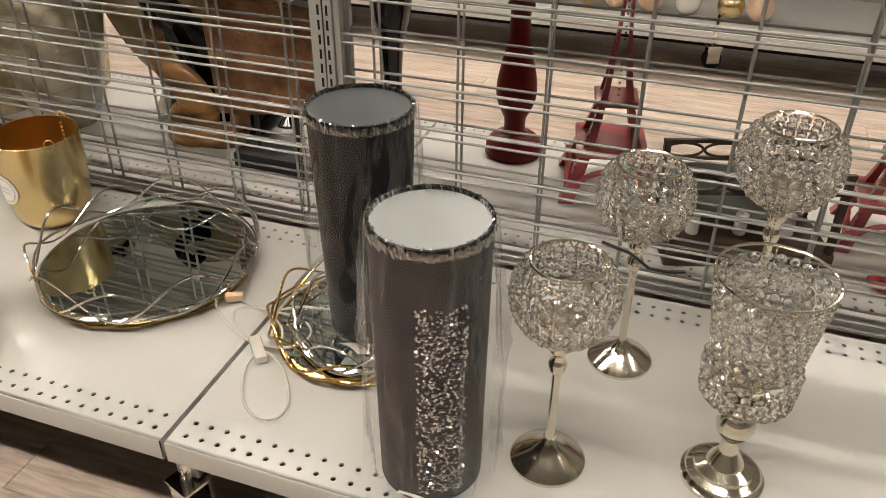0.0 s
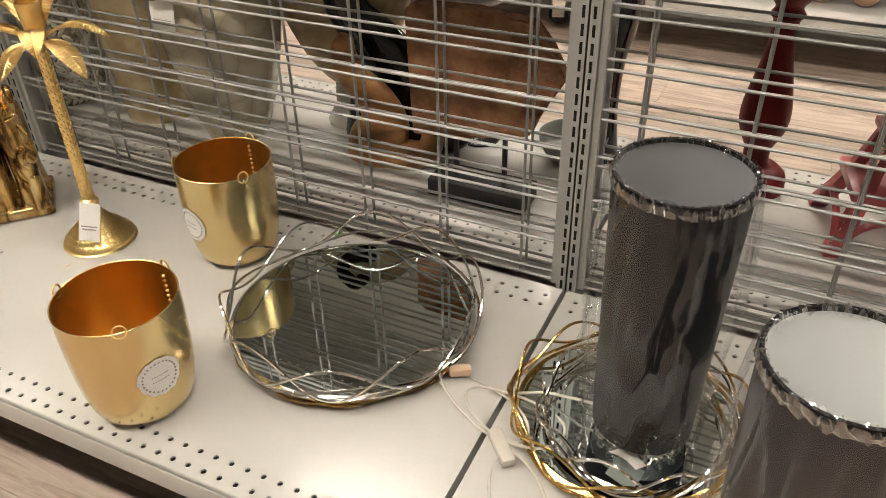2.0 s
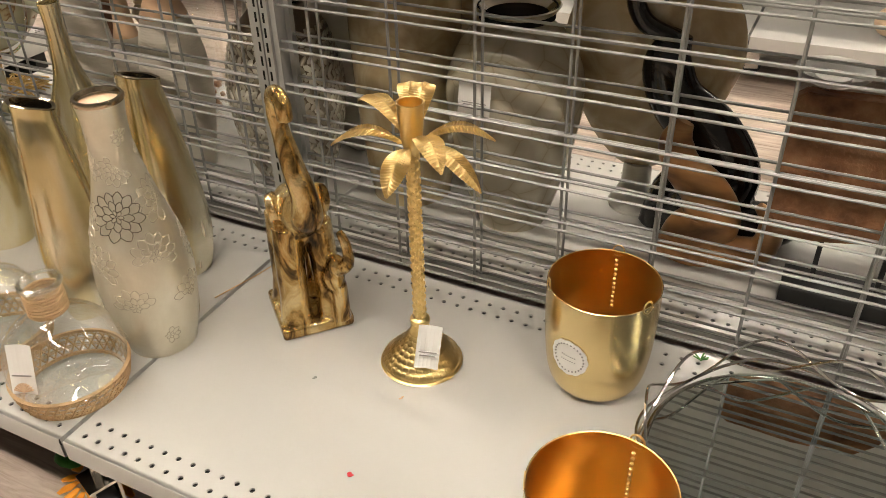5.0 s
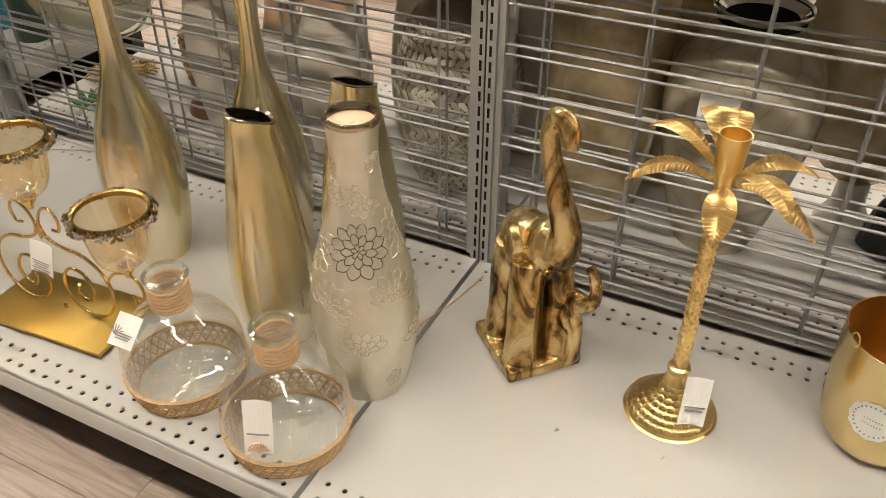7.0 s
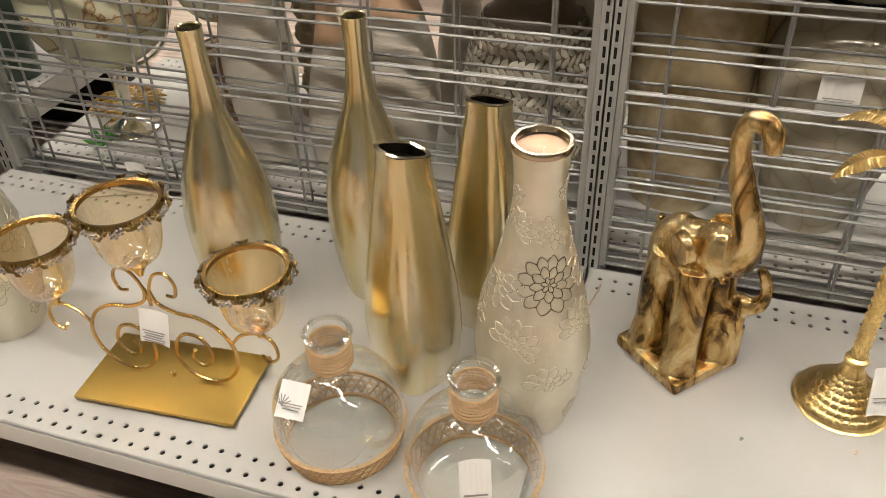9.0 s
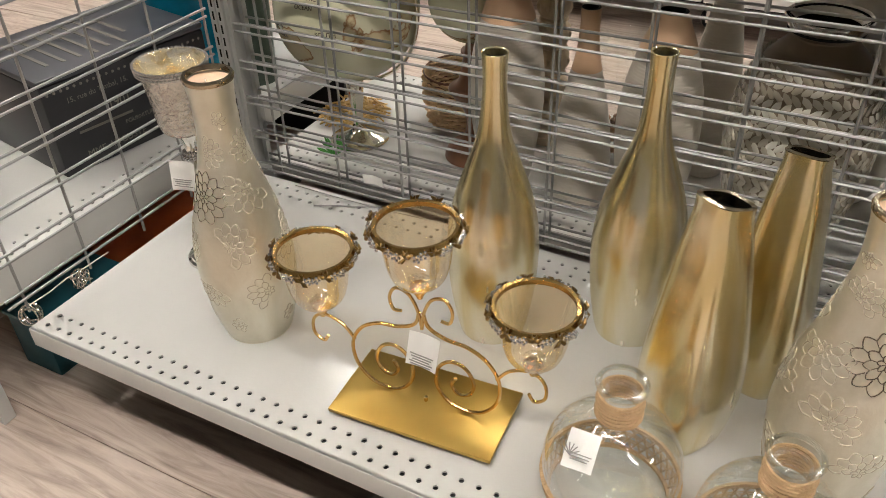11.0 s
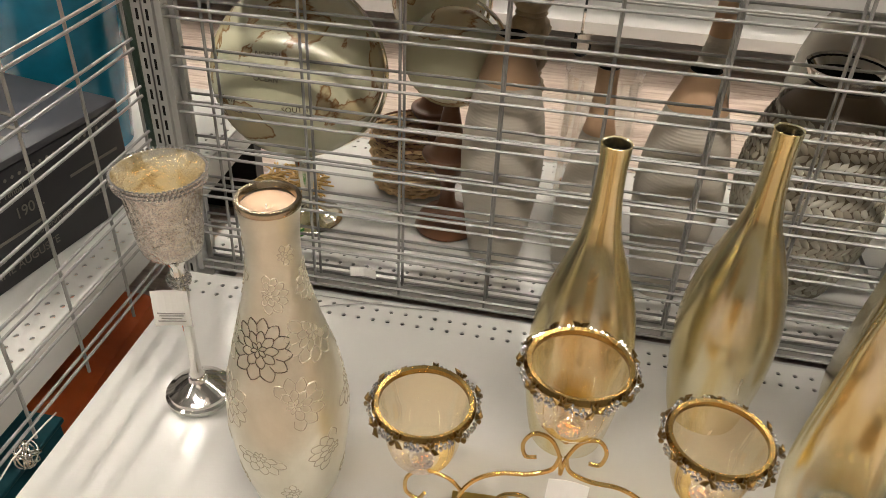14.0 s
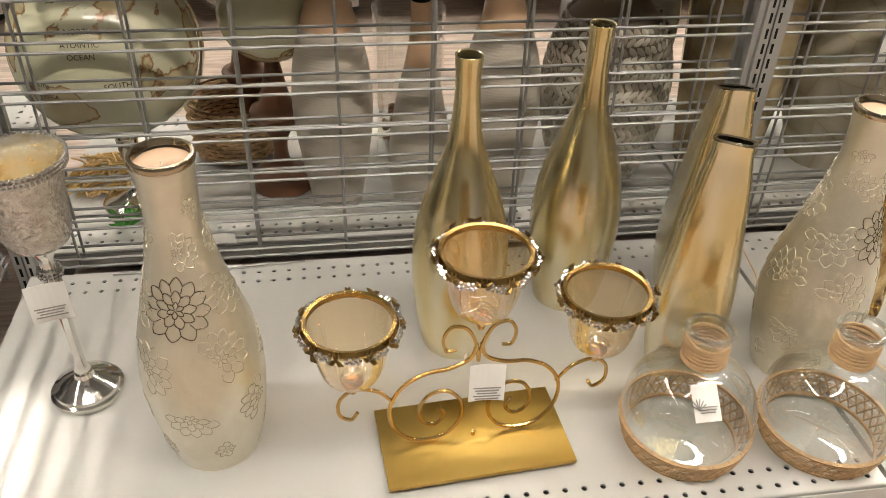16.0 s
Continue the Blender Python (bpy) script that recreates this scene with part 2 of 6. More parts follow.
def crackle_material(m):
    """Champagne lacquer, pearly, with cloudy bands and a fine uneven skin."""
    nt = m.node_tree
    b = nt.nodes["Principled BSDF"]
    mixed(m, noise_tex(m, 9, 7, 0.5, 0.6), [(0.3, (0.58, 0.53, 0.42)), (0.5, (0.69, 0.645, 0.53)), (0.7, (0.79, 0.76, 0.67))], stretch=(1, 1, 0.7))
    co = nt.nodes.new("ShaderNodeTexCoord")
    fine = noise_tex(m, 130, 4)
    nt.links.new(co.outputs["Object"], fine.inputs["Vector"])
    bp = nt.nodes.new("ShaderNodeBump")
    bp.inputs["Strength"].default_value = 0.14
    bp.inputs["Distance"].default_value = 0.003
    nt.links.new(fine.outputs["Fac"], bp.inputs["Height"])
    nt.links.new(bp.outputs[0], b.inputs["Normal"])


def globe_material(m):
    """Pale yellow-green sea with tan land and brown coast lines."""
    nt = m.node_tree
    b = nt.nodes["Principled BSDF"]
    t = noise_tex(m, 8, 5, 0.3)
    mixed(m, t, [(0.40, (0.58, 0.57, 0.40)), (0.55, (0.61, 0.59, 0.43)), (0.562, (0.26, 0.13, 0.05)), (0.585, (0.55, 0.46, 0.28)), (0.75, (0.62, 0.53, 0.33))])


def floor_material(m):
    """Greyed oak planks: long grain along x, with a tone for each plank."""
    nt = m.node_tree
    b = nt.nodes["Principled BSDF"]
    co = nt.nodes.new("ShaderNodeTexCoord")
    mp = nt.nodes.new("ShaderNodeMapping")
    mp.inputs["Scale"].default_value = (1.3, 13, 1)
    nt.links.new(co.outputs["Object"], mp.inputs["Vector"])
    info = nt.nodes.new("ShaderNodeObjectInfo")
    add = nt.nodes.new("ShaderNodeVectorMath")
    sc = nt.nodes.new("ShaderNodeMath")
    sc.operation = "MULTIPLY"
    sc.inputs[1].default_value = 40
    nt.links.new(info.outputs["Random"], sc.inputs[0])
    nt.links.new(mp.outputs[0], add.inputs[0])
    nt.links.new(sc.outputs[0], add.inputs[1])
    t = noise_tex(m, 3.2, 9, 1.2, 0.6)
    nt.links.new(add.outputs[0], t.inputs["Vector"])
    r = ramp_node(nt, [(0.26, (0.25, 0.195, 0.155)), (0.42, (0.40, 0.315, 0.26)), (0.56, (0.52, 0.425, 0.36)), (0.76, (0.63, 0.53, 0.46))])
    nt.links.new(t.outputs["Fac"], r.inputs[0])
    nt.links.new(r.outputs[0], b.inputs["Base Color"])
    bp = nt.nodes.new("ShaderNodeBump")
    bp.inputs["Strength"].default_value = 0.15
    bp.inputs["Distance"].default_value = 0.002
    nt.links.new(t.outputs["Fac"], bp.inputs["Height"])
    nt.links.new(bp.outputs[0], b.inputs["Normal"])




def island_tones(m, stops):
    """Gives every loose piece of a mesh a tone of its own."""
    nt = m.node_tree
    g = nt.nodes.new("ShaderNodeNewGeometry")
    r = ramp_node(nt, stops)
    nt.links.new(g.outputs["Random Per Island"], r.inputs[0])
    nt.links.new(r.outputs[0], nt.nodes["Principled BSDF"].inputs["Base Color"])


def ribs(m, scale, strength, kind="BANDS", direction="Z"):
    """Fine turned or combed grooves."""
    nt = m.node_tree
    co = nt.nodes.new("ShaderNodeTexCoord")
    wv = nt.nodes.new("ShaderNodeTexWave")
    wv.wave_type, wv.bands_direction = kind, direction
    wv.inputs["Scale"].default_value = scale
    wv.inputs["Distortion"].default_value = 0.6
    nt.links.new(co.outputs["Object"], wv.inputs["Vector"])
    bp = nt.nodes.new("ShaderNodeBump")
    bp.inputs["Strength"].default_value = strength
    bp.inputs["Distance"].default_value = 0.004
    nt.links.new(wv.outputs["Fac"], bp.inputs["Height"])
    nt.links.new(bp.outputs[0], nt.nodes["Principled BSDF"].inputs["Normal"])


M_LEAFTONE = material("leaf_relief_ceramic", (0.5, 0.47, 0.4), 0.25, coat=0.4)
island_tones(M_LEAFTONE, [(0.0, (0.42, 0.37, 0.29)), (0.5, (0.56, 0.52, 0.43)), (1.0, (0.72, 0.69, 0.61))])
M_GROOVE = material("dark_leaf_ground", (0.17, 0.13, 0.09), 0.4, vary=0.2)
ribs(M_GREY_CERAMIC, 60, 0.13)
crackle_material(M_CRACKLE)
globe_material(M_GLOBE)
floor_material(M_FLOOR)


# ---- mesh tools ----
def mesh_of(name, bm, mat, smooth=True):
    bmesh.ops.recalc_face_normals(bm, faces=bm.faces)
    me = bpy.data.meshes.new(name)
    bm.to_mesh(me)
    bm.free()
    me.materials.append(mat)
    if smooth:
        me.polygons.foreach_set("use_smooth", [True] * len(me.polygons))
        me.set_sharp_from_angle(angle=radians(40))
    return me


def part(name, bm, mat, parent, label="", smooth=True):
    ob = new(name, mesh_of(name, bm, mat, smooth))
    ob.parent = parent
    if label:
        ob["label"] = label
    return ob


def thing(name, m, label, category, group=""):
    ob = new(name)
    ob.empty_display_size = 0.05
    ob.matrix_world = m
    return tagged(ob, label, category, group)


def solo(name, bm, mat, m, label, category, group="", kind="", smooth=True):
    ob = new(name, mesh_of(name, bm, mat, smooth))
    ob.matrix_world = m
    return tagged(ob, label, category, group, kind)


def box(x0, x1, y0, y1, z0, z1, bevel=0.0, bm=None):
    bm = bm or bmesh.new()
    vs = bmesh.ops.create_cube(bm, size=1)["verts"]
    for v in vs:
        v.co = Vector((x0 if v.co.x < 0 else x1, y0 if v.co.y < 0 else y1, z0 if v.co.z < 0 else z1))
    if bevel:
        es = {e for v in vs for e in v.link_edges}
        bmesh.ops.bevel(bm, geom=list(es), offset=bevel, segments=2, affect="EDGES", profile=0.5)
    return bm


def lathe(profile, seg=48, bm=None, at=(0, 0, 0), closed=False):
    """Turns (radius, height) points round z."""
    bm = bm or bmesh.new()
    at = Vector(at)
    rings = []
    for r, z in profile:
        if r < 1e-6:
            rings.append([bm.verts.new(at + Vector((0, 0, z)))])
        else:
            rings.append([bm.verts.new(at + Vector((r * math.cos(a), r * math.sin(a), z)))
                          for a in (2 * math.pi * i / seg for i in range(seg))])
    pairs = list(zip(rings, rings[1:])) + ([(rings[-1], rings[0])] if closed else [])
    for a, b in pairs:
        if len(a) == 1 and len(b) == 1:
            continue
        for i in range(seg):
            j = (i + 1) % seg
            if len(a) == 1:
                bm.faces.new((a[0], b[i], b[j]))
            elif len(b) == 1:
                bm.faces.new((a[i], b[0], a[j]))
            else:
                bm.faces.new((a[i], b[i], b[j], a[j]))
    return bm


def smooth_profile(points, n=8):
    """A denser curve through (radius, height) points."""
    out = []
    p = [points[0]] + list(points) + [points[-1]]
    for i in range(1, len(p) - 2):
        a, b, c, d = (Vector(q) for q in p[i - 1:i + 3])
        for k in range(n):
            t = k / n
            v = 0.5 * ((2 * b) + (c - a) * t + (2 * a - 5 * b + 4 * c - d) * t * t + (3 * b - a - 3 * c + d) * t ** 3)
            out.append((max(v.x, 0.0), v.y))
    out.append(tuple(points[-1]))
    return out


def smooth_rows(rows, n):
    out = []
    p = [rows[0]] + list(rows) + [rows[-1]]
    for i in range(1, len(p) - 2):
        a, b, c, d = (Vector(q) for q in p[i - 1:i + 3])
        for k in range(n):
            t = k / n
            out.append(tuple(0.5 * ((2 * b) + (c - a) * t + (2 * a - 5 * b + 4 * c - d) * t * t + (3 * b - a - 3 * c + d) * t ** 3)))
    out.append(tuple(rows[-1]))
    return out


def tube(points, r, seg=8, bm=None, closed=False, taper=None):
    """A round rod along points."""
    bm = bm or bmesh.new()
    pts = [Vector(p) for p in points]
    n = len(pts)
    rings, up = [], None
    for i, p in enumerate(pts):
        a = pts[(i - 1) % n] if closed else pts[max(i - 1, 0)]
        b = pts[(i + 1) % n] if closed else pts[min(i + 1, n - 1)]
        d = (b - a).normalized()
        if up is None:
            up = d.orthogonal().normalized()
        up = (up - d * up.dot(d)).normalized()
        s = d.cross(up)
        rr = r * (taper[i] if taper else 1)
        rings.append([bm.verts.new(p + (up * math.cos(t) + s * math.sin(t)) * rr) for t in (2 * math.pi * k / seg for k in range(seg))])
    for a, b in list(zip(rings, rings[1:])) + ([(rings[-1], rings[0])] if closed else []):
        off = 0
        if closed and b is rings[0]:
            off = min(range(seg), key=lambda k: (a[0].co - b[k].co).length)
        for i in range(seg):
            j = (i + 1) % seg
            bm.faces.new((a[i], a[j], b[(j + off) % seg], b[(i + off) % seg]))
    if not closed:
        bm.faces.new(rings[0][::-1])
        bm.faces.new(rings[-1])
    return bm


def ball(center, r, bm=None, sub=2, squash=(1, 1, 1)):
    bm = bm or bmesh.new()
    m = Matrix.Translation(center) @ Matrix.Diagonal((r * squash[0], r * squash[1], r * squash[2], 1))
    bmesh.ops.create_icosphere(bm, subdivisions=sub, radius=1, matrix=m)
    return bm


def spiral(cx, cz, r0, r1, a0, a1, n=28, y=0.0):
    return [(cx + (r0 + (r1 - r0) * i / n) * math.cos(a0 + (a1 - a0) * i / n), y,
             cz + (r0 + (r1 - r0) * i / n) * math.sin(a0 + (a1 - a0) * i / n)) for i in range(n + 1)]


def card(w, h, bend=0.004, thick=0.0006, n=6):
    """A hanging paper tag, top edge at the origin, slightly curled; it faces -y."""
    bm = bmesh.new()
    grid = [[bm.verts.new(((i / n - 0.5) * w, bend * math.sin(i / n * 3.1) - s * thick, -j / 2 * h)) for i in range(n + 1)]
            for s in (0, 1) for j in range(3)]
    for s in (0, 1):
        for j in range(2):
            for i in range(n):
                q = [grid[s * 3 + j][i], grid[s * 3 + j][i + 1], grid[s * 3 + j + 1][i + 1], grid[s * 3 + j + 1][i]]
                bm.faces.new(q if s else q[::-1])
    for i in range(n):
        bm.faces.new((grid[0][i], grid[3][i], grid[3][i + 1], grid[0][i + 1]))
        bm.faces.new((grid[2][i], grid[2][i + 1], grid[5][i + 1], grid[5][i]))
    return bm


def price_tag(parent, m, w=0.034, h=0.045, lines=4, label="white paper price tag with small grey print"):
    t = part("price_tag", card(w, h), M_PAPER, parent, label, smooth=False)
    t.matrix_basis = m
    bm = bmesh.new()
    for i in range(lines):
        z = -h * 0.62 - i * h * 0.075
        k = w * (0.38 - 0.05 * (i % 3))
        box(-k, k, -0.0022, -0.0014, z, z + h * 0.028, bm=bm)
    p = part("print", bm, M_PRINT, t, smooth=False)
    return t


# ---- setting ----
def plain(name, bm, mat, label, category, kind="structure"):
    return solo(name, bm, mat, Matrix(), label, category, kind=kind, smooth=False)


X0, X1, Y0, Y1 = -7.5, 6.0, -4.5, 6.5
floor = plain("floor", box(X0, X1, Y0, Y1, -0.12, -0.004), M_FLOOR, "grey-beige wood plank shop floor", "floor")
plain("wall_south", box(X0 - 0.2, X1 + 0.2, Y0 - 0.2, Y0, -0.12, CEILING), M_WALL, "plain painted shop wall", "wall")
plain("wall_north", box(X0 - 0.2, X1 + 0.2, Y1, Y1 + 0.2, -0.12, CEILING), M_WALL, "plain painted shop wall", "wall")
plain("wall_west", box(X0 - 0.2, X0, Y0, Y1, -0.12, CEILING), M_WALL, "plain painted shop wall", "wall")
plain("wall_east", box(X1, X1 + 0.2, Y0, Y1, -0.12, CEILING), M_WALL, "plain painted shop wall", "wall")
plain("ceiling", box(X0, X1, Y0, Y1, CEILING, CEILING + 0.15), M_CEIL, "white tiled shop ceiling", "ceiling")


def emission(name, color, strength):
    m = bpy.data.materials.new(name)
    m.use_nodes = True
    b = m.node_tree.nodes["Principled BSDF"]
    b.inputs["Emission Color"].default_value = (*color, 1)
    b.inputs["Emission Strength"].default_value = strength
    return m


M_LAMP = emission("lamp_diffuser", (1.0, 0.92, 0.80), 74.0)


def ceiling_lamp(x, y, along_y=False, length=1.25):
    t = thing("ceiling_light", pose(x, y, CEILING, 0, 0, 90 if along_y else 0), "long white fluorescent ceiling light, unseen overhead", "ceiling light", "ceiling lights")
    part("housing", box(-length / 2 - 0.02, length / 2 + 0.02, -0.09, 0.09, -0.06, -0.001, 0.006), M_DECK, t)
    part("diffuser", box(-length / 2, length / 2, -0.075, 0.075, -0.085, -0.061, 0.01), M_LAMP, t, "glowing white diffuser")


# all unseen; the one at (-0.65, -0.95) is added to brighten the front
for lx, ly, turned in ((-3.95, -0.20, True), (-3.95, 1.20, True), (-3.95, 3.20, True), (-0.65, -0.95, False), (0.4, 2.1, False), (1.75, 2.1, False), (-1.3, 2.1, False),
                       (-2.2, -0.95, False), (0.9, -0.95, False), (3.6, 0.6, True), (1.85, 4.4, False), (-0.7, 4.4, False), (-2.4, 4.4, False)):
    ceiling_lamp(lx, ly, turned)


# ---- shelf units ----
PITCH = 0.0254


def deck_mesh(length, depth, lip=0.036):
    """A steel shelf: x 0..length, front edge y 0, top z 0; two staggered rows of holes along the front and along the back."""
    bm = bmesh.new()
    r = 0.0040

    def quad(x0, x1, y0, y1, z=0.0):
        if x1 - x0 > 1e-5 and y1 - y0 > 1e-5:
            bm.faces.new([bm.verts.new(p) for p in ((x0, y0, z), (x1, y0, z), (x1, y1, z), (x0, y1, z))])

    def cell(cx, cy):
        h = PITCH / 2
        o = [bm.verts.new((cx + h * a, cy + h * b, 0)) for a, b in ((1, 0), (1, 1), (0, 1), (-1, 1), (-1, 0), (-1, -1), (0, -1), (1, -1))]
        ang = [i * math.pi / 4 for i in range(8)]
        i1 = [bm.verts.new((cx + r * math.cos(a), cy + r * math.sin(a), 0)) for a in ang]
        i2 = [bm.verts.new((cx + r * math.cos(a), cy + r * math.sin(a), -0.003)) for a in ang]
        for k in range(8):
            j = (k + 1) % 8
            bm.faces.new((o[k], o[j], i1[j], i1[k]))
            bm.faces.new((i1[k], i1[j], i2[j], i2[k]))

    front = 0.0067
    rows = [front + PITCH / 2, front + 1.5 * PITCH, depth - 0.012 - 1.5 * PITCH, depth - 0.012 - PITCH / 2]
    n = int((length - 0.01) / PITCH)
    for k, cy in enumerate(rows):
        off = (length - n * PITCH) / 2 
        for i in range(n):
            cell(off + (i + 0.5) * PITCH, cy)
        quad(0, off, cy - PITCH / 2, cy + PITCH / 2)
        quad(off + n * PITCH, length, cy - PITCH / 2, cy + PITCH / 2)
    quad(0.0, length, 0.0, front)
    quad(0.0, length, rows[1] + PITCH / 2, rows[2] - PITCH / 2)
    quad(0.0, length, rows[3] + PITCH / 2, depth)
    # front lip with a small round and a return under it
    prof = [(0.0, 0.0), (-0.0018, -0.0008), (-0.0026, -0.003), (-0.0026, -lip), (0.0, -lip - 0.002), (0.014, -lip - 0.002)]
    rear = [(depth, 0.0), (depth + 0.001, -0.001), (depth + 0.001, -lip)]
    for pr in (prof, rear):
        vs = [[bm.verts.new((x, y, z)) for y, z in pr] for x in (0.0, length)]
        for k in range(len(pr) - 1):
            bm.faces.new((vs[0][k], vs[0][k + 1], vs[1][k + 1], vs[1][k]))
    for x in (0.0, length):
        bm.faces.new([bm.verts.new(p) for p in ((x, 0, 0), (x, depth, 0), (x, depth, -lip), (x, 0, -lip))])
    bmesh.ops.remove_doubles(bm, verts=bm.verts, dist=0.00005)
    return bm


front_deck = mesh_of("shelf_deck", deck_mesh(BAY - 0.008, FACE - 0.004), M_DECK)
back_deck = mesh_of("shelf_deck", deck_mesh(BAY - 0.008, BACK_EDGE - REAR - 0.004), M_DECK)


def caster(parent, m, z_top):
    bm = tube([(0, -0.014, 0.035), (0, 0.014, 0.035)], 0.034, 20)
    w = part("wheel", bm, M_RUBBER, parent, "black rubber caster wheel")
    w.matrix_basis = m
    f = box(-0.022, 0.022, -0.022, -0.017, 0.025, 0.085)
    box(-0.022, 0.022, 0.017, 0.022, 0.025, 0.085, bm=f)
    box(-0.026, 0.026, -0.026, 0.026, 0.083, 0.088, bm=f)
    tube([(0, 0, 0.085), (0, 0, z_top)], 0.009, 10, f)
    k = part("fork", f, M_SILVER, parent, "bright zinc caster fork", smooth=False)
    k.matrix_basis = m


def channel_mesh(height, y0, y1, s):
    """One folded steel channel, half of an upright."""
    w, k = 0.0165, 0.002
    prof = [(0.0015, y0), (w, y0), (w, y1), (0.0015, y1), (0.0015, y1 - k), (w - k, y1 - k), (w - k, y0 + k), (0.0015, y0 + k)]
    bm = bmesh.new()
    lo = [bm.verts.new((s * x, y, 0)) for x, y in prof]
    hi = [bm.verts.new((s * x, y, height)) for x, y in prof]
    for a in range(8):
        b = (a + 1) % 8
        bm.faces.new((lo[a], lo[b], hi[b], hi[a]))
    bm.faces.new(hi)
    bm.faces.new(lo[::-1])
    return bm


# slots are flat near-black quads on the steel, coloured like shaded openings
def slots_mesh(height, y0, y1):
    bm = bmesh.new()
    n = int((height - 0.03) / 0.0254)
    for s in (-1, 1):
        for y, d in ((y0, -1), (y1, 1)):
            for i in range(n):
                z = 0.02 + i * 0.0254
                x = s * 0.0080
                vs = [bm.verts.new((x + a, y + d * 0.0004, z + b)) for a, b in ((-0.0022, 0), (0.0022, 0), (0.0022, 0.017), (-0.0022, 0.017))]
                bm.faces.new(vs)
    return bm


UP_H = 1.35
channel_data = [mesh_of("channel", channel_mesh(UP_H, FACE, REAR, s), M_STEEL, False) for s in (-1, 1)]
slot_data = mesh_of("slot_strip", slots_mesh(UP_H, FACE, REAR), M_OPENING_SHADE, False)
end_upright = None


def unit(i):
    """One double-sided shelf bay that ends on its left at x = -i * BAY."""
    x = -i * BAY
    t = thing("shelf_unit", pose(x, 0, 0), "white perforated steel shop shelf with grey wire grid back on casters", "shelf", "shelf units")
    d = new("front_shelf", front_deck)
    d.parent, d.location = t, (0.004, 0.003, DECK)
    d["label"] = "white enamelled steel shelf with rows of round holes"
    # black sheets added close under both decks so the holes look shaded
    part("hole_shade_sheet", box(0.006, BAY - 0.006, 0.008, FACE - 0.008, DECK - 0.024, DECK - 0.010), M_BLACKMATTE, t, smooth=False)
    part("hole_shade_sheet", box(0.006, BAY - 0.006, REAR + 0.008, BACK_EDGE - 0.008, DECK - 0.024, DECK - 0.010), M_BLACKMATTE, t, smooth=False)
    b = new("rear_shelf", back_deck)
    b.parent = t
    b.matrix_basis = pose(BAY - 0.004, BACK_EDGE, DECK, 0, 0, 180)
    bm = box(0.0, BAY, FACE + 0.004, REAR - 0.004, 0.09, 0.155)
    part("base_beam", bm, M_STEEL, t, smooth=False)
    for n, y in enumerate((0.035 if i < 2 else 0.15, 1.05)):
        f = box(-0.02, 0.02, min(y, 0.58), max(y, 0.58), 0.092, 0.15, 0.004)
        part("base_arm", f, M_STEEL, t, smooth=False)
        caster(t, pose(0.0, y, 0, 0, 0, 35 if n else -20), 0.155)
    return t


units = [unit(-1), unit(0 + 0), unit(1), unit(2)]
# the first bay stands one further to the right
for u, k in zip(units, (-1, 0, 1, 2)):
    u.location.x = -k * BAY if k > 0 else (0.0 if k == 0 else BAY)


def add_upright(parent, x_local):
    p = new("upright")
    p.parent, p.location = parent, (x_local, 0, DECK - 0.12)
    p["label"] = "grey slotted steel upright"
    for d in channel_data:
        new("channel", d).parent = p
    sl = new("slot_strip", slot_data)
    sl.parent = p
    sl["kind"] = "stuff"


for u in units:
    add_upright(u, 0.0)
add_upright(units[0], BAY)

# wire grid backs: pairs of rods across, single rods up and down
ROD = 0.0026
WIDE = BAY - 0.046
h_rod = mesh_of("wire", tube([(0, 0, 0), (WIDE, 0, 0)], ROD, 6), M_WIRE)
v_rod = mesh_of("wire", tube([(0, 0, 0), (0, 0, UP_H - 0.14)], ROD, 6), M_WIRE)
PAIR = 0.0155
ROWZ = 0.2060
rows_z = []
z = ROWZ
while z < UP_H + DECK - 0.15:
    rows_z += [z, z + PAIR]
    z += 0.0762


def grid_panel(parent, y, towards):
    g = new("wire_grid")
    g.parent = parent
    g["label"] = "grey welded wire grid panel"
    for zz in rows_z:
        w = new("wire", h_rod)
        w.parent, w.location = g, (0.023, y, zz)
    for k in range(8):
        w = new("wire", v_rod)
        w.parent, w.location = g, (0.0835 + k * 0.1500, y + towards * 0.0048, DECK + 0.006)
    # frame stiles and rails
    for sx in (0.0175, BAY - 0.0275):
        part("stile", box(sx, sx + 0.010, y - 0.006, y + 0.006, DECK + 0.004, UP_H + DECK - 0.13), M_STEEL, g, smooth=False)


for u in units:
    grid_panel(u, FACE + 0.012, 1)
    grid_panel(u, REAR - 0.012, -1)

# wire grid that closes the end of the run
side = thing("side_grid", pose(-2 * BAY - 0.022, 0, 0), "grey welded wire grid panel closing the shelf end", "wire panel")
SLEN = 0.575
s_rod = mesh_of("wire", tube([(0, 0.0, 0), (0, SLEN, 0)], ROD, 6), M_WIRE)
for zz in rows_z:
    w = new("wire", s_rod)
    w.parent, w.location = side, (0, -0.005, zz + 0.0275)
for k in range(5):
    w = new("wire", v_rod)
    w.parent, w.location = side, (-0.0048, 0.03 + k * 0.1525 * 0.88, DECK + 0.004)

# floor planks under and beside the run
random.seed(11)
plank = mesh_of("plank", box(0.0007, 1.2193, 0.0007, 0.1813, -0.004, 0.0, 0.0008), M_FLOOR, False)
for j in range(19):
    off = random.random() * 1.2
    for i in range(7):
        o = new("plank", plank)
        o.parent, o.location = floor, (-4.6 + off + i * 1.22, -0.75 + j * 0.182, 0)


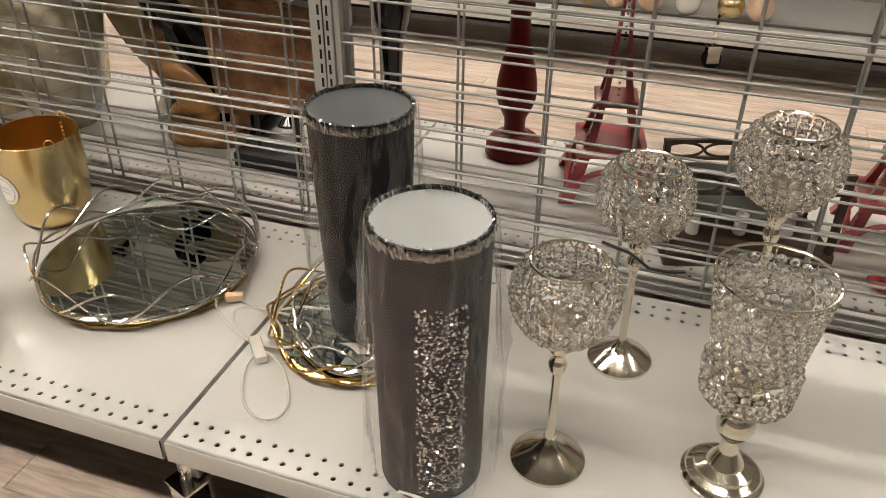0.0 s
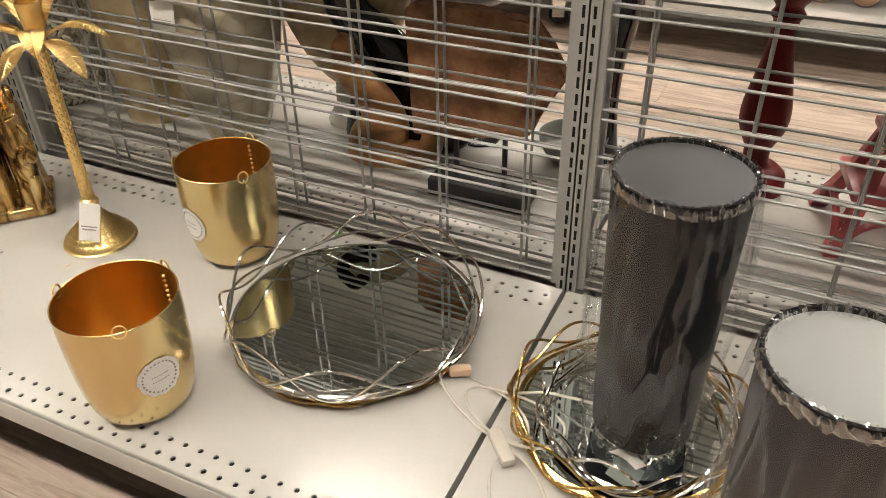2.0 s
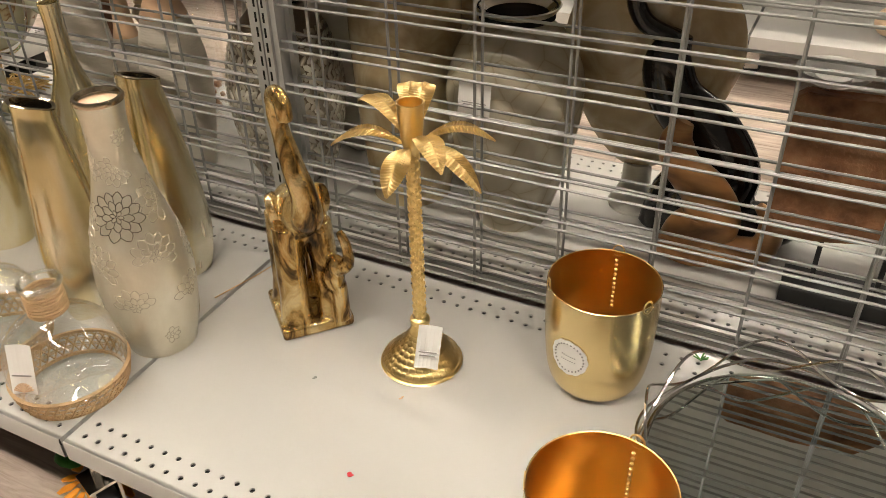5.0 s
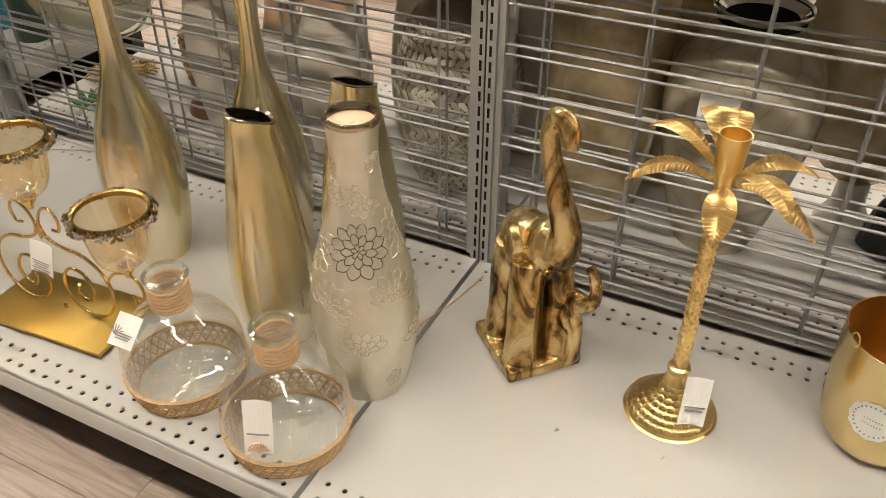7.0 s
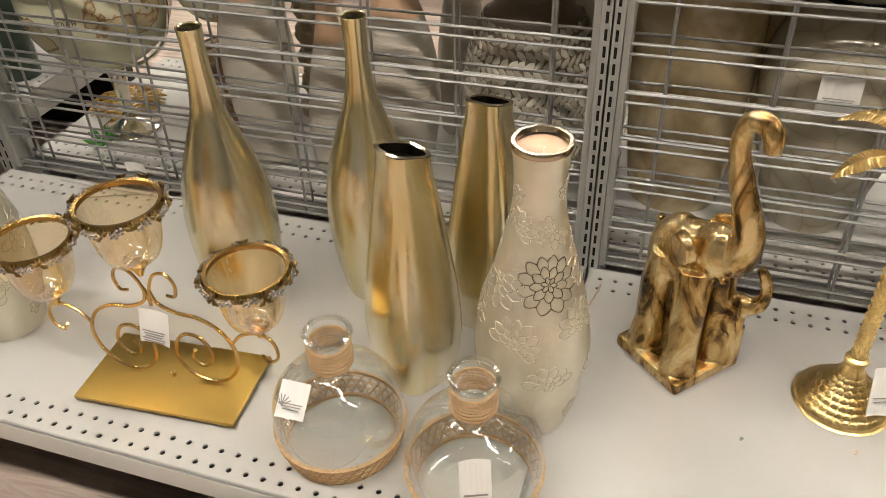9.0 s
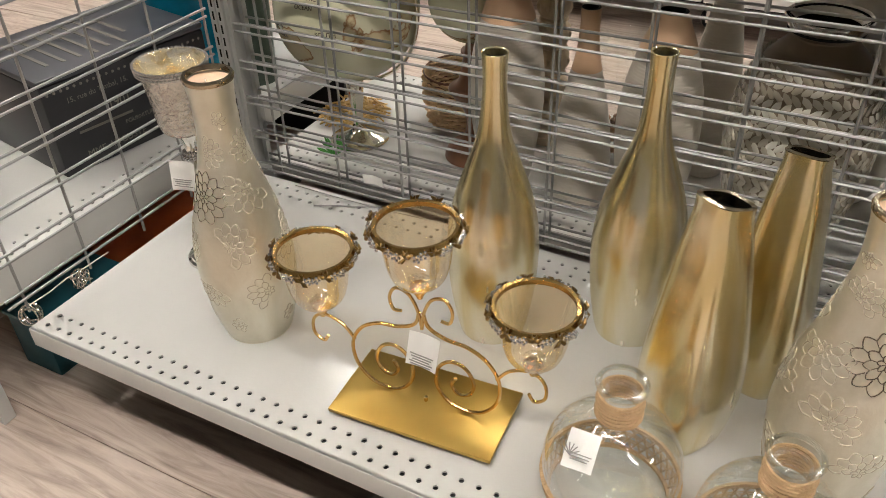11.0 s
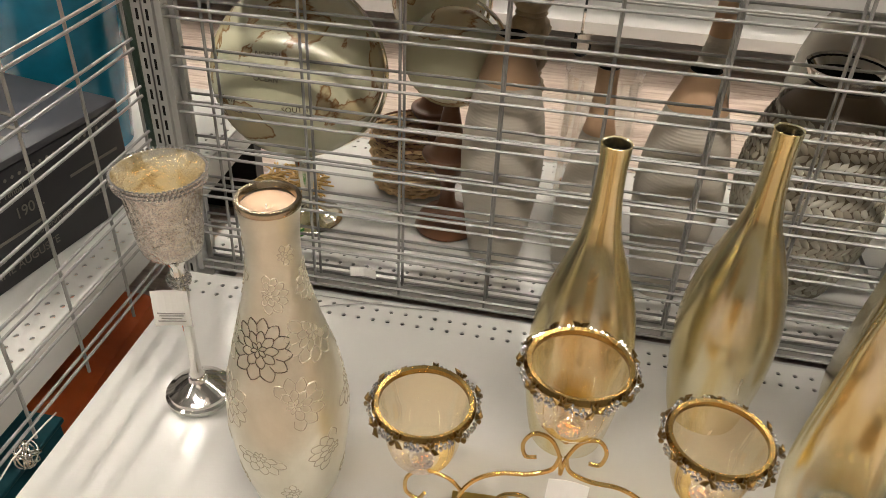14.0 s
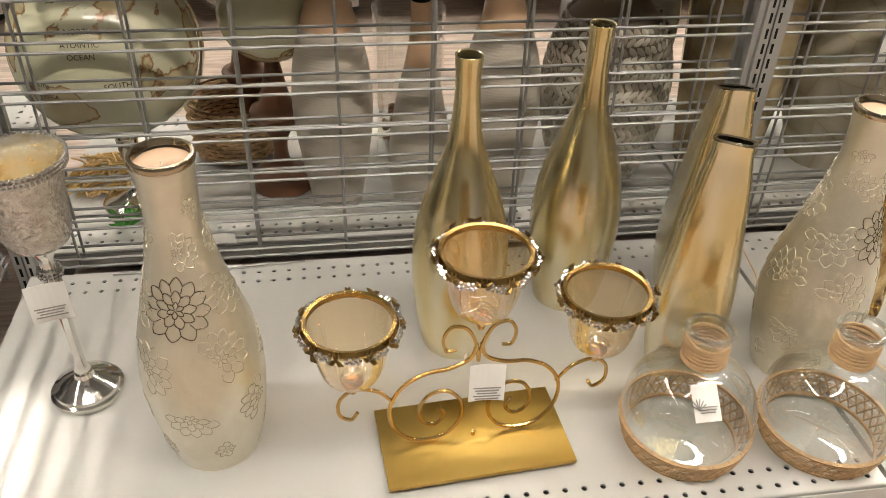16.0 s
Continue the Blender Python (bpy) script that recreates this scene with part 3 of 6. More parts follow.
# ---- far shelf run across the next aisle ----
def far_unit(x):
    t = thing("shelf_unit", pose(x, 2.12, 0), "white steel shop shelf on casters across the aisle", "shelf", "shelf units")
    part("front_shelf", box(0.004, BAY - 0.004, 0, 0.55, DECK - 0.04, DECK, 0.002), M_DECK, t, smooth=False)
    part("back_panel", box(0.0, BAY, 0.56, 0.585, 0.1, 1.5), M_STEEL, t, smooth=False)
    part("base_panel", box(0.0, BAY, 0.40, 0.42, 0.02, 0.155), M_BLACKMATTE, t, smooth=False)
    part("upper_shelf", box(0.004, BAY - 0.004, 0.06, 0.55, 0.72, 0.75, 0.002), M_DECK, t, smooth=False)
    caster(t, pose(0.0, 0.22, 0, 0, 0, 20), 0.16)
    return t


for k in range(-4, 3):
    far_unit(0.62 + k * BAY)

# upper shelves on the rear side of the bays
for u in units:
    d = new("upper_shelf", back_deck)
    d.parent = u
    d.matrix_basis = pose(BAY - 0.004, BACK_EDGE, 0.785, 0, 0, 180)


# ---- things on the front shelves ----
Z = DECK + 0.0005


def planter(x, y, label_turn, hooks_turn, label):
    t = thing("planter", pose(x, y, Z), label, "planter", "gold planters")
    R, H = 0.081, 0.184
    outer = smooth_profile([(0.0, 0.0), (0.045, 0.0005), (0.062, 0.008), (0.072, 0.028), (0.078, 0.07), (R, 0.13), (R, H)], 6)
    part("body", lathe(outer + [(R - 0.0008, H + 0.0006)], 64), M_GOLD, t)
    inner = smooth_profile([(0.0, 0.004), (0.060, 0.012), (0.068, 0.03), (0.0735, 0.07), (R - 0.002, 0.13), (R - 0.0018, H - 0.0001)], 6)
    part("lining", lathe(inner + [(R - 0.0008, H + 0.0006)], 64), M_GOLD_IN, t, "orange gold inner wall")
    for k in range(3):
        a = radians(hooks_turn + 120 * k)
        c = Vector((math.cos(a), math.sin(a), 0))
        ring = [c * (R - 0.001) + Vector((-math.sin(a), math.cos(a), 0)) * (0.0085 * math.cos(q)) + Vector((0, 0, H + 0.001 + 0.0095 * math.sin(q))) for q in (2 * math.pi * i / 14 for i in range(14))]
        part("hook_ring", tube(ring, 0.0013, 6, closed=True), M_GOLD_BRIGHT, t, "small gold wire ring")
        if k == 0:
            bm = bmesh.new()
            for i in range(11):
                ball(c * (R - 0.008) + Vector((0, 0, H - 0.012 - i * 0.0085)), 0.0029, bm, 1)
            part("chain", bm, M_GOLD_BRIGHT, t, "hanging ball chain")
    # round paper label wrapped on the wall
    a0 = radians(label_turn)
    bm = bmesh.new()
    rr = R + 0.0004
    for rad, off in ((0.030, 0.0006),):
        mid = bm.verts.new(((rr + off) * math.cos(a0), (rr + off) * math.sin(a0), 0.095))
        ring = []
        for i in range(40):
            q = 2 * math.pi * i / 40
            k = rad * (1 + 0.03 * math.cos(12 * q))
            aa = a0 + k * math.cos(q) / rr
            zz = 0.095 + k * math.sin(q)
            ring.append(bm.verts.new(((rr + off) * math.cos(aa), (rr + off) * math.sin(aa), zz)))
        for i in range(40):
            bm.faces.new((mid, ring[i], ring[(i + 1) % 40]))
    lab = part("paper_label", bm, M_PAPER, t, "round white paper label with grey lace border")
    bm = bmesh.new()
    for i in range(26):
        q = 2 * math.pi * i / 26
        aa = a0 + 0.0235 * math.cos(q) / rr
        ball(((rr + 0.0006) * math.cos(aa), (rr + 0.0006) * math.sin(aa), 0.095 + 0.0235 * math.sin(q)), 0.0015, bm, 1)
    for i in range(2):
        for k in range(7):
            aa = a0 + (k - 3) * 0.0035 / rr
            ball(((rr + 0.0006) * math.cos(aa), (rr + 0.0006) * math.sin(aa), 0.098 - i * 0.008), 0.0010, bm, 1)
    part("print", bm, M_PRINT, lab)
    return t


planter(-0.466, 0.095, -20, 78, "round satin gold metal planter with orange-gold inside on the shelf")
planter(-0.570, 0.450, -105, 92, "satin gold metal planter standing by the wire grid")


def woven_tray(x, y, R, gold, z0, waves, turn, label, group="mirror trays", tilt=0.0):
    """A round mirror plate with a frame of looping wires."""
    wire = M_GOLDRIM if gold else M_SILVER
    t = thing("mirror_tray", pose(x, y, z0, tilt, 0, turn), label, "tray", group)
    part("mirror", lathe([(0, 0.004), (R - 0.006, 0.004), (R - 0.004, 0.006), (R - 0.006, 0.008), (0, 0.008)], 72), M_MIRROR, t, "round mirror plate")
    part("rim", lathe([(R - 0.006, 0.0), (R, 0.0), (R + 0.002, 0.006), (R - 0.0045, 0.010)], 72, closed=True), wire, t)
    n = 160
    for k, (amp, zc, off, wv) in enumerate(((0.030, 0.040, 0.0, waves), (0.027, 0.037, 3.14, waves), (0.009, 0.020, 1.3, waves - 1)) if R > 0.17 and not gold else ((0.022, 0.033, 0.0, waves), (0.018, 0.029, 3.0, waves), (0.008, 0.016, 1.0, waves - 1)) if R < 0.17 else ((0.003, 0.010, 0.0, waves), (0.003, 0.010, 2.0, waves))):
        pts = []
        for i in range(n):
            a = 2 * math.pi * i / n
            pts.append(((R + 0.006 + 0.006 * math.sin(wv * a * 1.0 + off + 1.6)) * math.cos(a), (R + 0.006 + 0.006 * math.sin(wv * a + off + 1.6)) * math.sin(a),
                        zc + amp * math.sin(wv * a + off)))
        part("wire_loop", tube(pts, 0.0023, 6, closed=True), wire, t)
    return t


woven_tray(-0.278, 0.360, 0.180, True, Z, 6, 0, "round gold wire mirror tray beneath a silver one", tilt=0.0)
woven_tray(-0.278, 0.360, 0.190, False, Z + 0.0135, 5, 20, "large round mirror tray with looping silver wire rim")
woven_tray(0.165, 0.335, 0.150, True, Z, 5, 10, "round mirror tray with looping gold wire rim")
woven_tray(0.180, 0.315, 0.118, False, Z + 0.0135, 5, 30, "smaller mirror tray with silver wire loops stacked on gold one")


def wrapped_shade(x, y, z0, r0, r1, h, glitter, turn, label):
    t = thing("cylinder_lamp", pose(x, y, Z + z0, 0, 0, turn), label, "lamp", "wrapped lamps")
    part("shade", lathe([(r0, 0.0), (r0 + 0.001, 0.002), (r1 + 0.001, h - 0.002), (r1, h)], 64), M_FABRIC_PLUM if glitter else M_FABRIC, t, "charcoal fabric shade")
    part("lining", lathe([(r0 - 0.0015, 0.001), (r1 - 0.0015, h - 0.0005)], 64), M_LINING if glitter else M_LINING_GREY, t, "pale inner lining")
    part("rim", lathe([(r1 - 0.002, h - 0.003), (r1 + 0.002, h - 0.003), (r1 + 0.002, h + 0.002), (r1 - 0.002, h + 0.002)], 64, closed=True), M_FABRIC, t)
    ring = [(0.022 * math.cos(a), 0.022 * math.sin(a), 0.05) for a in (2 * math.pi * i / 24 for i in range(24))]
    bm = tube(ring, 0.0022, 6, closed=True)
    for k in range(3):
        a = 2 * math.pi * k / 3
        tube([(0.022 * math.cos(a), 0.022 * math.sin(a), 0.05), (r0 * 0.6 * math.cos(a), r0 * 0.6 * math.sin(a), 0.03), ((r0 - 0.002) * math.cos(a), (r0 - 0.002) * math.sin(a), 0.006)], 0.0018, 6, bm)
    part("spider", bm, M_LINING, t, "wire lamp fitting ring")
    if glitter:
        bm = bmesh.new()
        a0, a1 = radians(-84), radians(-34)
        random.seed(77)
        for k in range(900):
            f = random.random()
            q = random.random()
            zz = h * (0.05 + 0.76 * f)
            rad = r0 + (r1 - r0) * zz / h + 0.0018
            a = a0 + (a1 - a0) * q
            m = Matrix.Translation((rad * math.cos(a), rad * math.sin(a), zz)) @ Euler((random.random() * 3, random.random() * 3, a)).to_matrix().to_4x4() @ Matrix.Diagonal((0.0010, 0.0019, 0.0019, 1))
            bmesh.ops.create_cube(bm, size=1.4, matrix=m)
        part("glitter_band", bm, M_RHINE, t, "silver glitter stripe", smooth=False)["kind"] = "stuff"
    # loose film round it, gathered in steep creased folds
    bm = bmesh.new()
    seg, rings = 110, 44
    grid = []
    for j in range(rings + 1):
        f = j / rings
        zz = -0.004 + (h + 0.006) * f
        base = r0 + (r1 - r0) * f + 0.0030 + 0.010 * max(0.0, math.sin(f * 3.0)) * (1.2 - f)
        row = []
        for i in range(seg):
            a = 2 * math.pi * i / seg
            c, s = math.cos(a), math.sin(a)
            w = noise.noise(Vector((c * 3.0, s * 3.0, zz * 6 + turn)))
            ridge = 1 - abs(noise.noise(Vector((c * 2.6 + 0.5 * w, s * 2.6, zz * 3.5 + turn))))
            fine = 1 - abs(noise.noise(Vector((c * 6.0 + w, s * 6.0, zz * 11 + turn + 7))))
            bulge = max(0.0, noise.noise(Vector((c * 1.2 + 5, s * 1.2, zz * 2.0 + turn))))
            rr = base + (0.012 * ridge ** 3 + 0.0050 * fine ** 3) * (1 - 0.7 * f ** 5) + 0.026 * bulge * (1 - f ** 3)
            row.append(bm.verts.new((rr * c, rr * s, zz)))
        grid.append(row)
    for j in range(rings):
        for i in range(seg):
            k = (i + 1) % seg
            bm.faces.new((grid[j][i], grid[j][k], grid[j + 1][k], grid[j + 1][i]))
    part("plastic_wrap", bm, M_PLASTIC, t, "crumpled clear plastic film")
    bm = bmesh.new()
    random.seed(int(turn) + 3)
    n = 150
    rings_ = []
    for off, lift, jit in ((0.0030, -0.011, 0.0014), (0.0034, -0.005, 0.0020), (0.0016, 0.002, 0.0022), (-0.0022, 0.0035, 0.0020), (-0.0045, -0.003, 0.0016)):
        rings_.append([bm.verts.new(((r1 + off + random.uniform(-jit, jit)) * math.cos(a), (r1 + off + random.uniform(-jit, jit)) * math.sin(a), h + lift + random.uniform(-0.0022, 0.0022)))
                       for a in (2 * math.pi * i / n for i in range(n))])
    for p, q in zip(rings_, rings_[1:]):
        for i in range(n):
            k = (i + 1) % n
            bm.faces.new((p[i], p[k], q[i]))
            bm.faces.new((p[k], q[k], q[i]))
    part("crimped_edge", bm, M_CRIMP, t, "shiny crimped film edge", smooth=False)
    return t


wrapped_shade(0.368, 0.092, 0.0, 0.066, 0.070, 0.389, True, 0, "charcoal cylinder lamp with silver glitter stripe in clear wrap")
lamp = wrapped_shade(0.190, 0.302, 0.0225 + 0.023, 0.062, 0.073, 0.364, False, 40, "dark grey cylinder lamp in crumpled clear plastic on mirror trays")
part("foot", lathe([(0, -0.023), (0.05, -0.023), (0.052, -0.017), (0.03, -0.009), (0.012, -0.005), (0.012, 0.03), (0, 0.03)], 32), M_SILVER, lamp)
for i in range(16):
    a = 2 * math.pi * i / 16
    part("crystal", ball((0.054 * math.cos(a), 0.054 * math.sin(a), -0.016), 0.0066, None, 1), M_CRYSTAL, lamp, smooth=False)


def crystal_holder(x, y, zc, rb, bowl, base_r, label, stem_r=0.006):
    """A nickel foot and stem under a bowl of faceted beads. bowl: 'round' or 'tall'."""
    t = thing("candle_holder", pose(x, y, Z), label, "candle holder", "crystal candle holders")
    c = zc - Z
    bot = c - (rb * 0.93 if bowl == "round" else 0.088)
    if bowl == "round":
        foot = [(0, 0), (base_r, 0), (base_r, 0.005), (base_r * 0.93, 0.009), (base_r * 0.5, 0.024), (base_r * 0.22, 0.036), (0.008, 0.042), (0, 0.042)]
        stem = [(0.0, 0.040), (0.008, 0.041), (stem_r, 0.05), (stem_r, bot - 0.065), (stem_r + 0.004, bot - 0.06), (stem_r + 0.006, bot - 0.048),
                (stem_r + 0.002, bot - 0.036), (stem_r + 0.008, bot - 0.022), (stem_r + 0.004, bot - 0.006), (stem_r + 0.010, bot + 0.004), (0, bot + 0.004)]
    else:
        # stepped foot, ball knob, flared neck
        foot = [(0, 0), (base_r, 0), (base_r, 0.007), (base_r * 0.9, 0.011), (base_r * 0.88, 0.014), (base_r * 0.72, 0.019), (base_r * 0.70, 0.023), (base_r * 0.45, 0.030), (base_r * 0.42, 0.034), (0.012, 0.050), (0.0, 0.050)]
        k = bot - 0.052
        stem = [(0.0, 0.046), (0.012, 0.048), (0.010, k - 0.030), (0.012, k - 0.024), (0.021, k - 0.014), (0.0245, k), (0.021, k + 0.014), (0.012, k + 0.022), (0.013, k + 0.028), (0.018, k + 0.045), (0.030, bot + 0.004), (0, bot + 0.004)]
    part("foot", lathe(foot, 40), M_NICKEL, t, "polished champagne nickel foot")
    part("stem", lathe(smooth_profile(stem, 4), 24), M_NICKEL, t)
    random.seed(int(x * 1000))
    beads = bmesh.new()
    top = c + (rb * 0.74 if bowl == "round" else 0.088)
    step = 0.0150

    def width(zz):
        if bowl == "round":
            return rb * math.sqrt(max(0.02, 1 - ((zz - c) / rb) ** 2))
        f = (zz - bot) / (top - bot)
        return rb * ((0.80 + 0.06 * f / 0.3) if f < 0.3 else 0.74 + 0.26 * (f - 0.3) / 0.7)

    zz = bot + 0.006
    j = 0
    while zz < top - 0.004:
        rr = width(zz)
        cnt = max(7, int(2 * math.pi * rr / step))
        for i in range(cnt):
            a = 2 * math.pi * (i + (j % 2) * 0.5) / cnt
            m = Matrix.Translation((rr * math.cos(a), rr * math.sin(a), zz)) @ Euler((random.uniform(-0.15, 0.15), random.uniform(-0.2, 0.2), a)).to_matrix().to_4x4() @ Matrix.Diagonal((0.0046, 0.0074, 0.0070, 1))
            bmesh.ops.create_icosphere(beads, subdivisions=1, radius=1, matrix=m)
        slope = (width(zz + 0.004) - width(zz)) / 0.004
        zz += 0.0130 / math.sqrt(1 + slope * slope)
        j += 1
    part("bead_bowl", beads, M_CRYSTAL, t, "bowl of faceted clear crystal beads", smooth=False)["kind"] = "stuff"
    levels = [top] if bowl == "round" else [top, bot + 0.3 * (top - bot), bot + 0.004]
    for zr in levels:
        rt = width(zr) + 0.001
        part("rim", tube([(rt * math.cos(a), rt * math.sin(a), zr) for a in (2 * math.pi * i / 44 for i in range(44))], 0.0019, 6, closed=True), M_NICKEL, t)
    for i in range(8):
        a = 2 * math.pi * i / 8
        part("rib", tube([((width(q) - 0.002) * math.cos(a), (width(q) - 0.002) * math.sin(a), q) for q in (bot + 0.004 + (top - bot - 0.004) * n / 10 for n in range(11))], 0.0010, 5), M_NICKEL, t)
    part("cup", lathe([(0, bot + 0.012), (0.024, bot + 0.014), (0.030, bot + 0.022), (0.030, bot + 0.026), (0, bot + 0.02)], 24), M_NICKEL, t, "candle cup inside the bowl")
    return t


crystal_holder(0.515, 0.152, 0.480, 0.064, "round", 0.051, "crystal bead candle holder on a slim nickel stem")
crystal_holder(0.575, 0.392, 0.497, 0.065, "round", 0.050, "crystal bead candle holder standing towards the wire grid")
crystal_holder(0.741, 0.200, 0.440, 0.066, "tall", 0.054, "tall crystal bead hurricane candle holder with turned foot")
crystal_holder(0.748, 0.415, 0.570, 0.066, "round", 0.050, "taller crystal bead candle holder behind the hurricane one")


def palm(x, y):
    t = thing("palm_candlestick", pose(x, y, Z, 0, 0, 12), "gold metal palm tree candlestick with a paper tag", "candlestick")
    cone = [(0.0615, 0.004), (0.0595, 0.011), (0.047, 0.024), (0.031, 0.039), (0.020, 0.054), (0.0145, 0.068)]
    foot = smooth_profile([(0.0, 0.0), (0.0605, 0.0)] + cone + [(0.0125, 0.078), (0.0, 0.079)], 5)
    bm = lathe(foot, 48)
    for ring in range(7):
        zz = 0.012 + ring * 0.0072
        rr = float(np.interp(zz, [p[1] for p in cone], [p[0] for p in cone]))
        n = max(12, int(rr * 2 * math.pi / 0.0105))
        for i in range(n):
            a = 2 * math.pi * (i + 0.5 * (ring % 2)) / n
            tilt = Matrix.Translation((rr * math.cos(a), rr * math.sin(a), zz)) @ Matrix.Rotation(a, 4, "Z") @ Matrix.Rotation(0.85, 4, "Y") @ Matrix.Diagonal((0.0056, 0.0056, 0.00045, 1))
            bmesh.ops.create_icosphere(bm, subdivisions=2, radius=1, matrix=tilt)
    lathe([(0.0118, 0.074), (0.0150, 0.077), (0.0158, 0.081), (0.0150, 0.085), (0.0110, 0.088)], 32, bm)
    part("foot", bm, M_GOLD_BRIGHT, t, "scaled round gold foot")
    top = 0.374
    bm = lathe([(0.0, 0.082), (0.0105, 0.083), (0.0098, 0.095), (0.0086, 0.2), (0.0084, 0.36), (0.0115, top), (0.015, top + 0.015), (0.016, top + 0.028), (0.0, top + 0.03)], 24)
    for i in range(46):
        for k in range(6):
            a = 2 * math.pi * (k + 0.5 * (i % 2)) / 6
            z0 = 0.088 + i * 0.0062
            rr = 0.0087 - 0.0006 * i / 46
            d = Vector((math.cos(a), math.sin(a), 0))
            tube([d * (rr - 0.002) + Vector((0, 0, z0)), d * (rr + 0.0003) + Vector((0, 0, z0 + 0.003)), d * (rr + 0.0017) + Vector((0, 0, z0 + 0.0056))], 0.0031, 5, bm, taper=[1, 0.9, 0.2])
    part("trunk", bm, M_GOLD_BRIGHT, t, "gold trunk covered in small scales")
    part("candle_cup", lathe([(0, top + 0.020), (0.0145, top + 0.021), (0.0160, top + 0.028), (0.0182, top + 0.060), (0.0190, top + 0.066), (0.0166, top + 0.066), (0.015, top + 0.045), (0, top + 0.042)], 28), M_GOLD_BRIGHT, t)
    # (turn, length, rise, droop, start height) of every frond, two tiers and one behind the cup
    for turn, L, rise, droop, z0 in ((198, 0.112, 0.030, 0.034, 0.006), (160, 0.110, 0.044, 0.022, 0.018), (118, 0.100, 0.050, 0.020, 0.022), (276, 0.090, 0.010, 0.040, 0.004),
                                     (318, 0.108, 0.036, 0.034, 0.016), (350, 0.112, 0.014, 0.050, 0.004), (30, 0.112, 0.030, 0.032, 0.010), (98, 0.066, 0.056, 0.004, 0.016)):
        a = radians(turn - 12)
        bm = bmesh.new()
        n = 46
        rows = []
        d = Vector((math.cos(a), math.sin(a), 0))
        s = Vector((-math.sin(a), math.cos(a), 0))
        for i in range(n + 1):
            f = i / n
            out = 0.009 + L * f * (1 - 0.08 * f)
            zz = top + z0 + rise * math.sin(f * 2.1) - droop * f * f
            w = 0.0185 * (0.26 + 0.74 * math.sin(min(1.0, f * 1.75) * math.pi / 2)) * (1 - max(0.0, (f - 0.5) / 0.5) ** 2.2 * 0.96)
            rib = 0.0012 * (i % 2)
            c = d * out + Vector((0, 0, zz))
            row = []
            for u in (-1.0, -0.55, 0.0, 0.55, 1.0):
                row.append(bm.verts.new(c + s * (w * u) + Vector((0, 0, (0.30 * (1 - f) - 0.28 * f) * w * abs(u) ** 1.25 - (rib if u else -0.0016))) + d * (0.007 * abs(u) * (1 - f))))
            rows.append(row)
        for i in range(n):
            for j in range(4):
                bm.faces.new((rows[i][j], rows[i][j + 1], rows[i + 1][j + 1], rows[i + 1][j]))
        bmesh.ops.solidify(bm, geom=bm.faces[:], thickness=0.0018)
        part("frond", bm, M_GOLD_BRIGHT, t, "ribbed gold frond", smooth=False)
    price_tag(t, pose(0.026, -0.030, 0.096, -22, 8, 12), 0.036, 0.068, 2)
    return t


palm(-0.830, 0.375)


